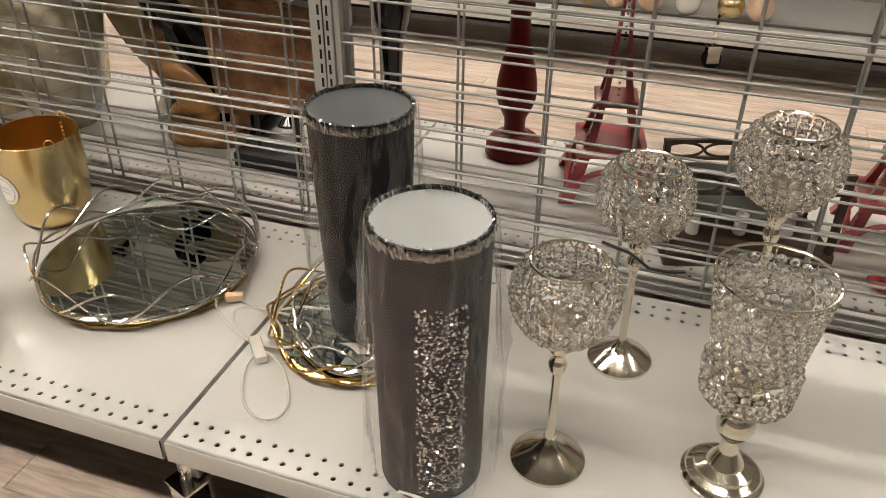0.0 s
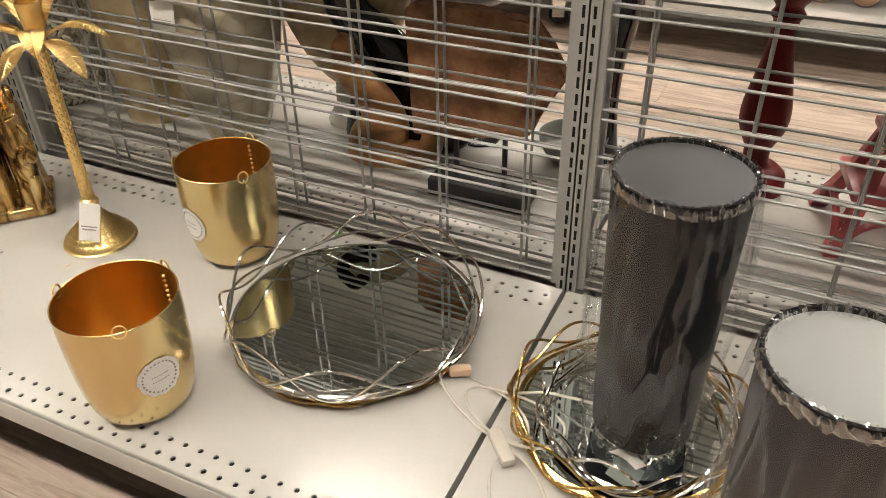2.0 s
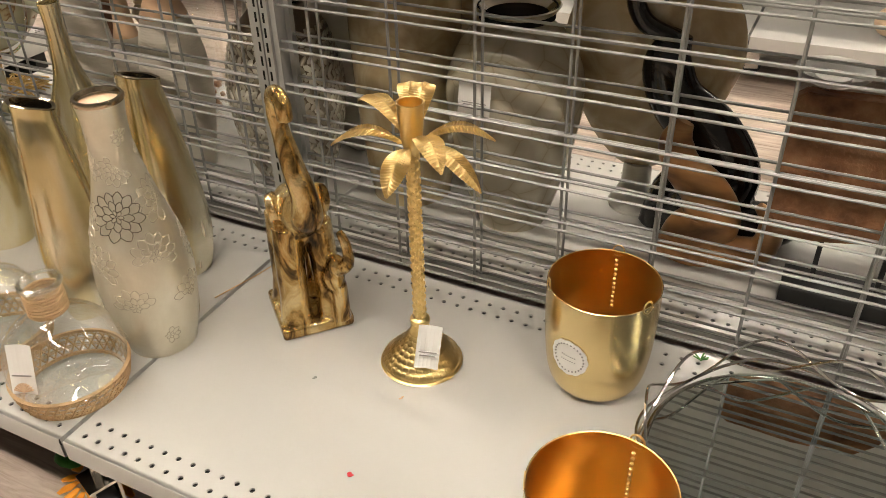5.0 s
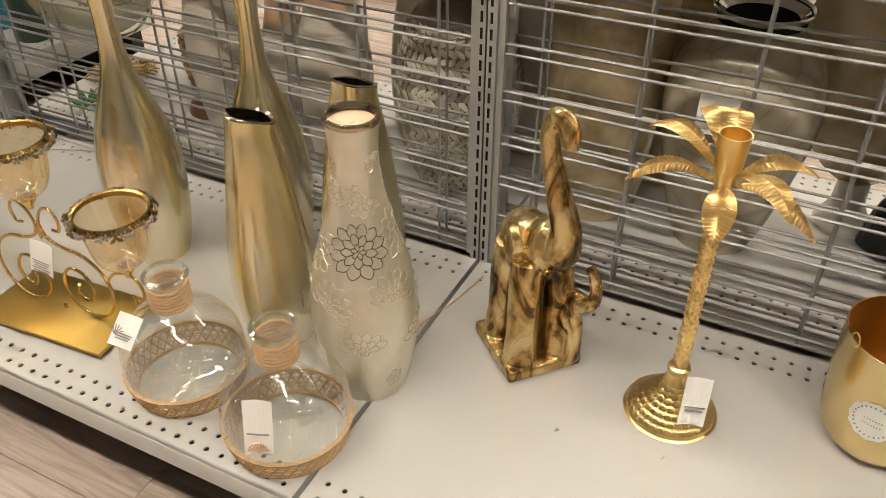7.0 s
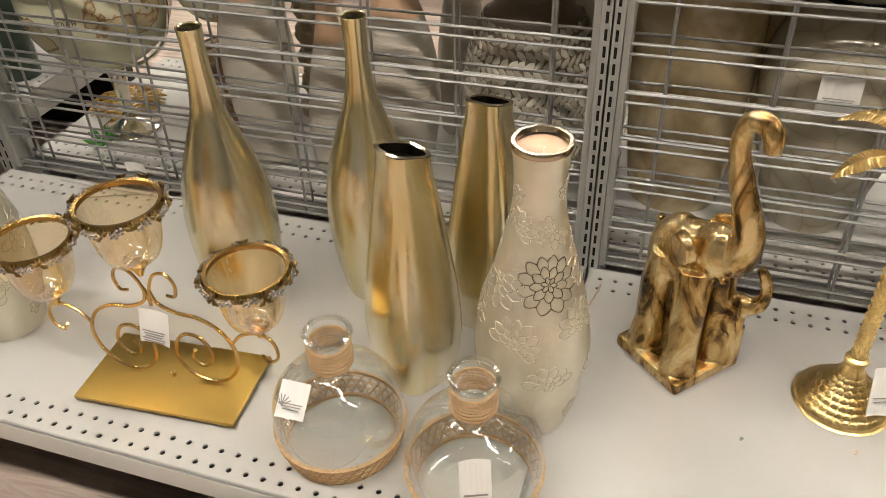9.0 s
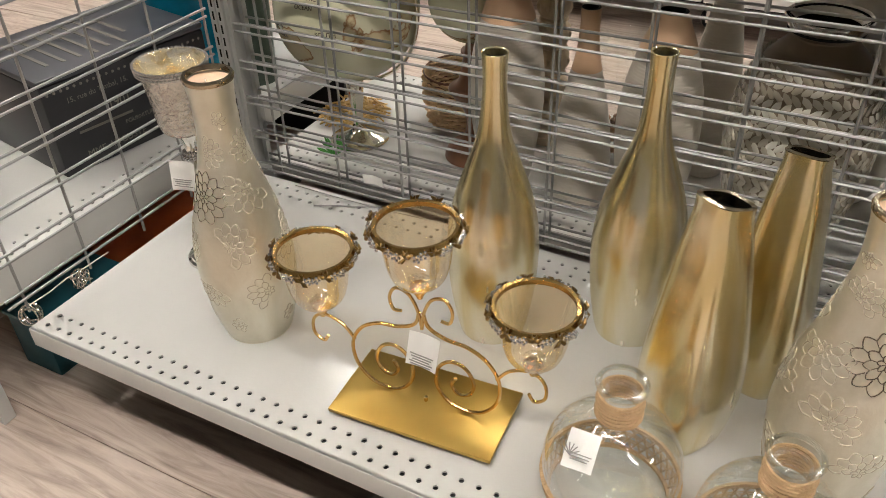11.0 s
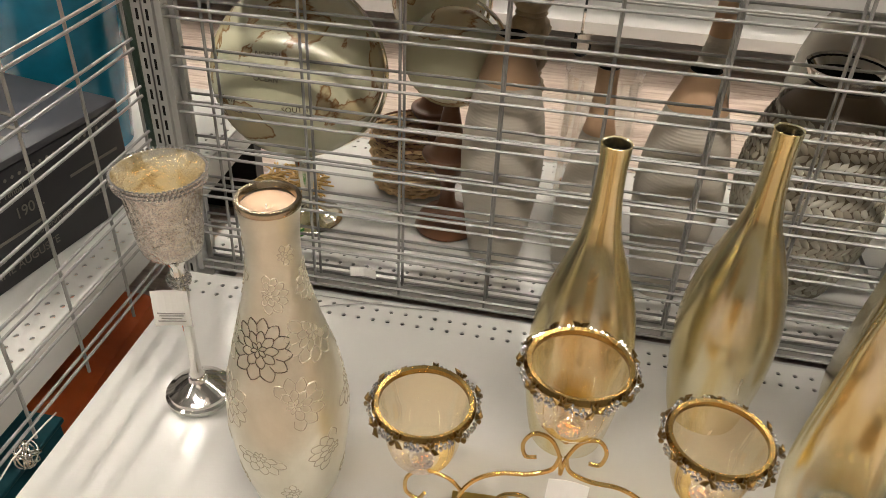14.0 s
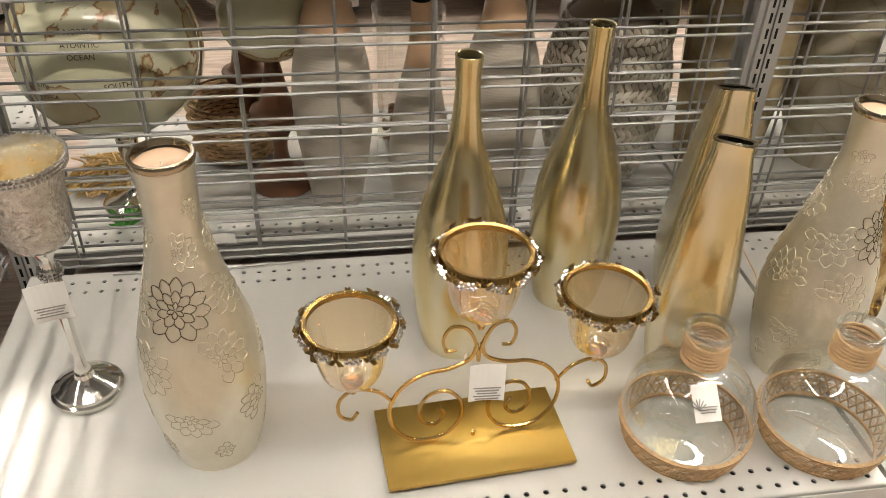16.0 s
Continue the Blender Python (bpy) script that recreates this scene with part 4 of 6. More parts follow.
def elephant(x, y, turn):
    """A stylised elephant with raised trunk on a square foot: a statue in one mesh."""
    bm = box(-0.062, 0.062, -0.058, 0.058, 0.0, 0.022, 0.004)
    legs = [(-0.030, -0.026), (0.030, -0.026), (-0.030, 0.026), (0.030, 0.026)]
    for lx, ly in legs:
        tube([(lx * 1.1, ly * 1.1, 0.018), (lx * 1.05, ly * 1.05, 0.06), (lx, ly, 0.12), (lx * 0.8, ly * 0.8, 0.17)], 0.023, 12, bm, taper=[1.15, 0.95, 1.0, 1.1])
    ball((-0.004, 0.0, 0.168), 0.048, bm, 3, (1.05, 0.84, 0.90))
    ball((-0.028, 0.0, 0.158), 0.044, bm, 3, (0.92, 0.92, 1.15))
    ball((0.034, -0.002, 0.192), 0.033, bm, 3, (1.0, 0.85, 1.05))
    for s in (-1, 1):
        tube([(0.012, s * 0.030, 0.196), (0.009, s * 0.044, 0.194)], 0.023, 18, bm, taper=[1.0, 0.85])
        tube([(0.050, s * 0.014, 0.182), (0.064, s * 0.017, 0.172), (0.074, s * 0.018, 0.178)], 0.0050, 8, bm, taper=[1, 0.8, 0.4])
    trunk = [(0.040, 0.000, 0.188), (0.062, 0.004, 0.200), (0.070, 0.003, 0.222), (0.066, -0.002, 0.250), (0.056, -0.010, 0.282), (0.047, -0.016, 0.312), (0.046, -0.018, 0.336), (0.054, -0.018, 0.352), (0.070, -0.015, 0.356), (0.082, -0.012, 0.345), (0.083, -0.011, 0.330)]
    dense = smooth_rows(trunk, 5)
    girth = (1.5, 1.45, 1.25, 1.10, 0.92, 0.78, 0.70, 0.68, 0.72, 0.78, 0.62)
    tube(dense, 0.0165, 14, bm, taper=[float(np.interp(i / 5, range(11), girth)) for i in range(len(dense))])
    # calf beside the forelegs with its trunk up
    for cx, cy in ((0.046, 0.030), (0.058, 0.040)):
        tube([(cx, cy, 0.018), (cx, cy, 0.080)], 0.013, 10, bm, taper=[1.1, 1.0])
    ball((0.050, 0.034, 0.090), 0.021, bm, 3, (1.0, 0.9, 1.25))
    ball((0.058, 0.039, 0.112), 0.0165, bm, 2)
    tube(smooth_rows([(0.062, 0.041, 0.110), (0.075, 0.050, 0.118), (0.080, 0.054, 0.136), (0.076, 0.051, 0.158), (0.068, 0.046, 0.170)], 4), 0.0115, 10, bm, taper=[1.15 - 0.04 * i for i in range(17)])
    tube([(-0.066, 0, 0.19), (-0.072, 0, 0.15), (-0.068, 0, 0.11)], 0.006, 8, bm)
    for v in bm.verts:
        v.co = Vector((v.co.x * 1.04, v.co.y * 1.04, v.co.z if v.co.z < 0.022 else 0.022 + (v.co.z - 0.022) * (1.16 + 0.06 * max(0.0, min(1.0, (v.co.z - 0.2) / 0.1)))))
        if v.co.z > 0.03:
            v.co += 0.0018 * noise.noise_vector(v.co * 38)
    ob = solo("elephant_statue", bm, M_ELEPHANT, pose(x, y, Z, 0, 0, turn), "antique gold and brown elephant statue with raised trunk", "statue")
    rm = ob.modifiers.new("skin", "REMESH")
    rm.mode, rm.voxel_size, rm.use_smooth_shade = "VOXEL", 0.0026, True
    sm = ob.modifiers.new("soften", "SMOOTH")
    sm.factor, sm.iterations = 0.5, 4
    return ob


elephant(-1.060, 0.402, -42)


def crackle_vase(x, y, h, rim, turn, label):
    t = thing("vase_candle", pose(x, y, Z, 0, 0, turn), label, "vase", "crackle vases")
    k = h / 0.45
    prof = [(0.0, 0.0), (0.050, 0.0), (0.055, 0.004), (0.066, 0.05 * k), (0.0735, 0.11 * k), (0.0745, 0.155 * k), (0.066, 0.215 * k), (0.050, 0.275 * k), (0.036, 0.335 * k), (0.0305, 0.375 * k), (0.031, 0.415 * k), (rim, 0.443 * k)]
    outline = smooth_profile(prof, 6)
    part("body", lathe(outline, 64), M_CRACKLE, t, "pearly champagne lacquer body")

    def skin(az, zz, lift):
        zz = max(0.004, min(h - 0.02, zz))
        for (r0, z0), (r1, z1) in zip(outline, outline[1:]):
            if z1 > z0 and z0 <= zz <= z1:
                rr = r0 + (r1 - r0) * (zz - z0) / (z1 - z0) + lift
                return (rr * math.cos(az), rr * math.sin(az), zz)
        return (0.04 * math.cos(az), 0.04 * math.sin(az), zz)

    def petal_line(bm, az, zc, rad, a, d, r0, r1, lift):
        pts = []
        for i in range(9):
            u = (i - 4) / 4
            rho = r1 - 0.5 * (r1 - r0) * abs(u) ** 1.35
            q = a + d * u
            pts.append(skin(az + rho * math.cos(q) / rad, zc + rho * math.sin(q), lift))
        return pts

    # (turn from the facing flower, height, size, rings, strong outline darkened for a reflection)
    blooms = [(0, 0.276, 1.0, 3, True), (78, 0.285, 0.95, 3, False), (150, 0.262, 1.0, 3, False), (218, 0.285, 1.0, 3, False), (288, 0.268, 0.95, 3, False),
              (14, 0.345, 0.62, 3, False), (110, 0.345, 0.66, 3, False), (215, 0.340, 0.66, 3, False), (300, 0.345, 0.62, 3, False),
              (50, 0.392, 0.60, 2, False), (165, 0.390, 0.60, 2, False), (285, 0.392, 0.58, 2, False),
              (38, 0.205, 0.95, 3, False), (112, 0.190, 0.95, 3, False), (182, 0.200, 0.95, 3, False), (252, 0.195, 0.95, 3, False), (322, 0.190, 0.95, 3, False),
              (0, 0.122, 0.90, 3, False), (72, 0.115, 0.90, 3, False), (145, 0.110, 0.95, 3, False), (212, 0.125, 0.9, 3, False), (285, 0.112, 0.9, 3, False),
              (30, 0.050, 0.75, 2, False), (105, 0.046, 0.75, 2, False), (180, 0.055, 0.7, 2, False), (255, 0.048, 0.75, 2, False), (325, 0.055, 0.7, 2, False)]
    random.seed(int(h * 1000))
    for az, zc, size, rings, strong in blooms:
        az, zc = radians(az), zc * k
        rad = max(0.03, Vector(skin(az, zc, 0)).xy.length)
        lines, shell = bmesh.new(), bmesh.new()
        spin = random.random() * 3
        gap = random.random() * 6.28
        low = zc < 0.16 * k
        for r0, r1, n in ((0.001, 0.0105, 6), (0.0095, 0.0235, 9), (0.0215, 0.0385, 12))[:rings]:
            for m in range(n):
                a = spin + 2 * math.pi * (m + 0.5 * (n == 9)) / n
                if not strong and r1 > 0.02 and math.cos(a - gap) > (0.0 if low else 0.45):
                    continue
                reach = r1 * random.uniform(0.94, 1.05) * size
                half = math.pi / n
                tube(petal_line(lines, az, zc, rad, a, half, r0 * size, reach, 0.0005), 0.00075 if strong else 0.00065, 4, lines)
                foot, seam = r0 * size, 0.5 * (r0 * size + reach)
                for sg in (-1, 1):
                    q = a + sg * half
                    tube([skin(az + rho * math.cos(q) / rad, zc + rho * math.sin(q), 0.0005) for rho in (foot, 0.5 * (foot + seam), seam)], 0.00065 if strong else 0.0005, 4, lines)
                peak = foot + 0.55 * (reach - foot)
                mid = skin(az + peak * math.cos(a) / rad, zc + peak * math.sin(a), 0.0015)
                edge = petal_line(shell, az, zc, rad, a, half * 0.94, foot, reach - 0.0006, 0.0003)
                edge = [skin(az + foot * math.cos(a - half * 0.9) / rad, zc + foot * math.sin(a - half * 0.9), 0.0003)] + edge
                edge += [skin(az + foot * math.cos(a + half * 0.9) / rad, zc + foot * math.sin(a + half * 0.9), 0.0003)]
                vs = [shell.verts.new(p) for p in edge]
                c = shell.verts.new(mid)
                for v, w in zip(vs, vs[1:] + vs[:1]):
                    shell.faces.new((c, v, w))
        fl = part("flower", shell, M_CRACKLE, t, "raised shell flower")
        part("outline", lines, M_FLOWER_REFLECTION if strong else M_FLOWER_PALE, fl, "metal petal outline, darkened as by a reflection" if strong else "pale metal petal outline")
    part("rim", lathe([(rim - 0.006, h - 0.006), (rim + 0.0005, h - 0.008), (rim + 0.0015, h - 0.003), (rim, h), (rim - 0.004, h)], 48, closed=True), M_RIM, t, "polished metal rim")
    part("candle", lathe([(rim - 0.0045, h - 0.03), (rim - 0.0045, h - 0.010), (0.006, h - 0.011), (0.003, h - 0.013), (0, h - 0.012)], 40), M_WAX, t, "cream wax candle")
    part("wick", tube([(0.004, 0, h - 0.013), (0.006, 0.001, h - 0.006)], 0.0009, 5), M_PAPER, t)
    return t


crackle_vase(-1.247, 0.243, 0.430, 0.034, -60, "tall champagne crackle vase candle with flower pattern")
crackle_vase(-2.097, 0.186, 0.440, 0.034, -98, "champagne crackle vase candle standing near the shelf end")


def bottle(x, y, label):
    t = thing("bottle_vase", pose(x, y, Z), label, "vase", "gold bottle vases")
    H = 0.466
    prof = [(0.0, 0.0), (0.046, 0.0), (0.052, 0.004), (0.058, 0.03), (0.066, 0.085), (0.0695, 0.14), (0.068, 0.19), (0.058, 0.245), (0.040, 0.300), (0.025, 0.345), (0.0185, 0.39), (0.0165, 0.43), (0.0180, H - 0.002), (0.0178, H)]
    inner = [(0.0155, H), (0.0145, H - 0.01), (0.014, 0.41), (0.02, 0.35), (0.0, 0.35)]
    part("body", lathe(smooth_profile(prof, 7) + [(0.0168, H + 0.001), (0.0155, H), (0.0150, H - 0.014)], 64), M_GOLD_PALE, t, "mottled pale gold body, reflection streaks in its colour")
    part("mouth", lathe([(0.0149, H - 0.013)] + inner[2:], 32), M_OPENING_SHADE, t, "open mouth lined near-black as shade")
    return t


bottle(-1.748, 0.350, "tall pale gold bottle vase with slim neck")
bottle(-1.550, 0.440, "tall pale gold bottle vase beside the grid back")


def square_vase(x, y, turn, label):
    """A tapering vase, a rounded rhombus in plan."""
    t = thing("tapered_vase", pose(x, y, Z, 0, 0, turn), label, "vase", "tapered gold vases")
    H = 0.378

    def ring(bm, a, b, z, e=3.0, n=48, slant=0.0):
        out = []
        for i in range(n):
            q = 2 * math.pi * i / n
            c, s = math.cos(q), math.sin(q)
            rr = 1 / (abs(c) ** e + abs(s) ** e) ** (1 / e)
            out.append(bm.verts.new((a * rr * c, b * rr * s, z + slant * c * rr)))
        return out

    rows = [(0.036, 0.036, 0.0), (0.045, 0.044, 0.004), (0.054, 0.052, 0.05), (0.058, 0.056, 0.10), (0.055, 0.053, 0.16), (0.046, 0.044, 0.24), (0.036, 0.034, 0.32), (0.031, 0.027, 0.36), (0.031, 0.026, H)]
    bm = bmesh.new()
    prev = None
    for a, b, zz in smooth_rows(rows, 5):
        r = ring(bm, a, b, zz, 4.0, slant=-0.010 * (zz / H) ** 4)
        if prev:
            for i in range(48):
                j = (i + 1) % 48
                bm.faces.new((prev[i], prev[j], r[j], r[i]))
        else:
            bm.faces.new(r[::-1])
        prev = r
    part("body", bm, M_GOLD_PALE, t, "brushed gold tapering body, reflection streaks in its colour")
    bm = bmesh.new()
    a = ring(bm, 0.031, 0.026, H, 3.2, slant=-0.010)
    b = ring(bm, 0.0325, 0.0275, H + 0.002, 3.2, slant=-0.010)
    c = ring(bm, 0.027, 0.022, H + 0.002, 3.2, slant=-0.010)
    d = ring(bm, 0.026, 0.021, H - 0.012, 3.2, slant=-0.010)
    for p, q in ((a, b), (b, c), (c, d)):
        for i in range(48):
            j = (i + 1) % 48
            bm.faces.new((p[i], p[j], q[j], q[i]))
    part("rim", bm, M_RIM, t)
    bm = bmesh.new()
    p = ring(bm, 0.0262, 0.0212, H - 0.011, 3.2, slant=-0.010)
    q = ring(bm, 0.0270, 0.0225, H - 0.10, 3.2)
    bm.faces.new(q)
    for i in range(48):
        bm.faces.new((p[i], p[(i + 1) % 48], q[(i + 1) % 48], q[i]))
    part("mouth", bm, M_OPENING_SHADE, t, "open mouth lined near-black as shade")
    return t


square_vase(-1.420, 0.262, 58, "tapered square gold vase with open mouth lined near-black as shade")
square_vase(-1.352, 0.412, 78, "tapered square gold vase standing close to the grid")


def cane_bottle(x, y, tag_m, shell, label):
    t = thing("glass_bottle", pose(x, y, Z), label, "bottle", "cane bottles")
    H = 0.204
    prof = smooth_profile([(0.0, 0.003), (0.055, 0.0), (0.070, 0.006), (0.083, 0.035), (0.0865, 0.065), (0.082, 0.095), (0.066, 0.122), (0.040, 0.142), (0.026, 0.152), (0.0235, 0.170), (0.0235, 0.190), (0.029, 0.198), (0.030, H - 0.002), (0.027, H)], 5)
    inner = [(max(0.0, r - 0.003), max(zz, 0.005)) for r, zz in prof[::-1]]
    part("glass", lathe(prof + inner[:6], 56), M_GLASS, t, "clear glass body")
    for z0 in (0.006, 0.041):
        rr = 0.0745 if z0 < 0.02 else 0.0848
        bm = lathe([(rr - 0.001, z0), (rr + 0.0035, z0 + 0.001), (rr + 0.004, z0 + 0.004), (rr - 0.001, z0 + 0.005)], 56, closed=True)
        part("band", bm, M_RAFFIA, t, "woven raffia band")
    lip = [(0.0285 * math.cos(a), 0.0285 * math.sin(a), H - 0.003) for a in (2 * math.pi * i / 40 for i in range(40))]
    part("lip", tube(lip, 0.0034, 8, closed=True), M_GLASS, t, "thick rolled glass lip")
    # open cane weave: two crossing sets and two level rounds
    bm = bmesh.new()
    n = 38
    wall = lambda zz: 0.0765 + 0.0105 * math.sin(min(1.0, (zz - 0.008) / 0.055) * math.pi / 2) + 0.0012
    for k in range(n):
        for s in (-1, 1):
            pts = []
            for i in range(7):
                f = i / 6
                zz = 0.010 + 0.033 * f
                a = 2 * math.pi * (k + s * f * 1.5) / n
                r0 = wall(zz) + 0.0006 * s
                pts.append((r0 * math.cos(a), r0 * math.sin(a), zz))
            tube(pts, 0.0014, 5, bm)
    for zz in (0.018, 0.021, 0.027, 0.030, 0.036, 0.039):
        tube([((wall(zz) + 0.0010) * math.cos(a), (wall(zz) + 0.0010) * math.sin(a), zz) for a in (2 * math.pi * i / 48 for i in range(48))], 0.0009, 5, bm, closed=True)
    part("cane_weave", bm, M_RAFFIA, t, "open cane webbing round the foot")
    for i in range(7):
        zz = 0.155 + i * 0.0052
        part("cord", tube([((0.0262 + 0.0006 * math.sin(i * 2.0)) * math.cos(a), 0.0262 * math.sin(a), zz + 0.0008 * math.sin(a + i)) for a in (2 * math.pi * k / 32 for k in range(32))], 0.0025, 6, closed=True), M_RAFFIA, t, "raffia cord round the neck")
    tag = price_tag(t, tag_m, 0.036, 0.074 if shell else 0.045, 1 if shell else 3, "white paper tag on a string")
    bm = bmesh.new()
    if shell:
        for i in range(9):
            a = radians(200 + i * 17.5)
            tube([(0, -0.0022, -0.070), (0.014 * math.cos(a) , -0.0026, -0.070 - 0.014 * math.sin(a) * 1.0)], 0.0016, 5, bm, taper=[0.4, 1.2])
    else:
        for i in range(6):
            a = radians(30 + i * 24)
            tube([(-0.012, -0.0022, -0.03), (-0.012 + 0.012 * math.cos(a), -0.0026, -0.03 + 0.013 * math.sin(a))], 0.0007, 5, bm)
    part("shell_print", bm, M_WAX if shell else M_PRINT, tag, "small shell drawing")
    return t


cane_bottle(-1.283, 0.092, pose(0.022, -0.074, 0.150, -16, 0, 22), True, "round clear glass bottle with cane base and white tag")
cane_bottle(-1.474, 0.112, pose(-0.022, -0.050, 0.160, -48, 6, 6), False, "round clear glass bottle with cane webbing and cord neck")


def candelabra(x, y, turn):
    t = thing("candelabra", pose(x, y, Z, 0, 0, turn), "gold scrolled candelabra with three amber glass cups on a flat plate", "candle holder")
    part("plate", box(-0.125, 0.125, -0.0675, 0.0675, 0.006, 0.013, 0.0015), M_PLATE, t, "flat gold metal plate")
    for sx in (-1, 1):
        for sy in (-1, 1):
            part("foot", ball((sx * 0.115, sy * 0.058, 0.004), 0.004, None, 2), M_GOLDRIM, t)
    r = 0.0027
    for s in (-1, 1):
        def sym(pts):
            return [(s * px * 1.04, 0.0, 0.013 + (pz - 0.013) * 1.45) for px, _, pz in pts]
        # big outer scroll, from the middle top out and down to the plate and back into a coil
        big = [(0.003, 0, 0.128), (0.010, 0, 0.112), (0.035, 0, 0.103), (0.065, 0, 0.100), (0.092, 0, 0.088), (0.108, 0, 0.066), (0.105, 0, 0.040), (0.085, 0, 0.021), (0.060, 0, 0.016),
               (0.034, 0, 0.022), (0.018, 0, 0.040), (0.020, 0, 0.062), (0.038, 0, 0.076), (0.060, 0, 0.073), (0.072, 0, 0.056), (0.066, 0, 0.040), (0.050, 0, 0.036), (0.040, 0, 0.046), (0.046, 0, 0.056)]
        dense = [(a, 0.0, b) for a, b in [(q[0], q[1]) for q in smooth_rows([(p[0], p[2], 0) for p in big], 5)]]
        part("scroll", tube(sym(dense), r, 8), M_GOLDRIM, t)
        small = [(0.0, 0, 0.108), (0.004, 0, 0.128), (0.016, 0, 0.146), (0.034, 0, 0.150), (0.044, 0, 0.138), (0.040, 0, 0.124), (0.028, 0, 0.124)]
        dense = [(a, 0.0, b) for a, b in [(q[0], q[1]) for q in smooth_rows([(p[0], p[2], 0) for p in small], 5)]]
        part("curl", tube(sym(dense), r * 0.9, 8), M_GOLDRIM, t)
        arm = [(0.104, 0, 0.070), (0.122, 0, 0.086), (0.150, 0, 0.092), (0.168, 0, 0.082), (0.170, 0, 0.064), (0.156, 0, 0.056), (0.148, 0, 0.064)]
        dense = [(a, 0.0, b) for a, b in [(q[0], q[1]) for q in smooth_rows([(p[0], p[2], 0) for p in arm], 5)]]
        part("arm", tube(sym(dense), r * 0.9, 8), M_GOLDRIM, t)
    part("post", tube([(0, 0, 0.012), (0, 0, 0.02)], 0.003, 8), M_GOLDRIM, t)
    for cx, cz in ((-0.158, 0.124), (0.0, 0.205), (0.158, 0.124)):
        part("socket", lathe([(0, 0), (0.004, 0.0), (0.006, 0.006), (0.013, 0.017), (0.0135, 0.020), (0, 0.02)], 20, at=(cx, 0, cz)), M_GOLDRIM, t)
        g = smooth_profile([(0.0, 0.020), (0.015, 0.021), (0.030, 0.032), (0.037, 0.05), (0.041, 0.075), (0.046, 0.100), (0.0485, 0.108)], 5)
        gi = [(max(0, a - 0.0018), b + (0.003 if a < 0.016 else 0.0)) for a, b in g[::-1]]
        part("glass_cup", lathe([(a * 1.1, b * 1.07) for a, b in g], 44, at=(cx, 0, cz)), M_AMBER, t, "amber tinted glass cup")
        part("cup_bottom", lathe([(0.006, 0.027), (0.012, 0.031), (0.016, 0.029), (0.012, 0.026)], 24, at=(cx, 0, cz), closed=True), M_GLASS, t, "thick clear glass bottom")
        part("rim", lathe([(0.0490, 0.113), (0.0500, 0.1105), (0.0560, 0.1085), (0.0575, 0.113), (0.0545, 0.1185), (0.0500, 0.1175)], 44, at=(cx, 0, cz), closed=True), M_ANTIQUE, t, "antique brass rim")
        fl, lf = bmesh.new(), bmesh.new()
        random.seed(int(cx * 100) + 50)
        n = 33
        for i in range(n):
            a = 2 * math.pi * (i + random.uniform(-0.2, 0.2)) / n
            tang = Vector((-math.sin(a), math.cos(a), 0))
            rad = Vector((math.cos(a), math.sin(a), 0))
            c = Vector((cx, 0, cz + 0.1095 + random.uniform(-0.003, 0.003))) + rad * 0.0598
            if i % 3 != 2:
                for k in range(6):
                    q = 2 * math.pi * k / 5
                    d = 0.0 if k == 5 else 0.0046
                    ball(c + tang * (d * math.cos(q)) + Vector((0, 0, d * math.sin(q))) + rad * (0.0015 if k == 5 else 0), 0.0023, fl, 1)
            else:
                for k in (-1, 1):
                    tip = c + tang * 0.009 * k + Vector((0, 0, 0.008 if random.random() > 0.35 else -0.007)) + rad * 0.0015
                    tube([c, c.lerp(tip, 0.5) + rad * 0.002, tip], 0.0032, 6, lf, taper=[0.5, 1.0, 0.15])
                    tip = c + tang * 0.003 * k + Vector((0, 0, 0.010)) - rad * 0.002
                    tube([c, c.lerp(tip, 0.5) + rad * 0.001, tip], 0.0026, 6, lf, taper=[0.5, 1.0, 0.15])
        part("rhinestone_trim", fl, M_RHINE, t, "rhinestone flowers round the rim", smooth=False)["kind"] = "stuff"
        part("leaf_trim", lf, M_ANTIQUE_DARK, t, "small brass leaves")["kind"] = "stuff"
    price_tag(t, pose(0.010, -0.012, 0.152, -14, 3, -turn), 0.046, 0.052, 5)
    return t


candelabra(-1.757, 0.142, 4)


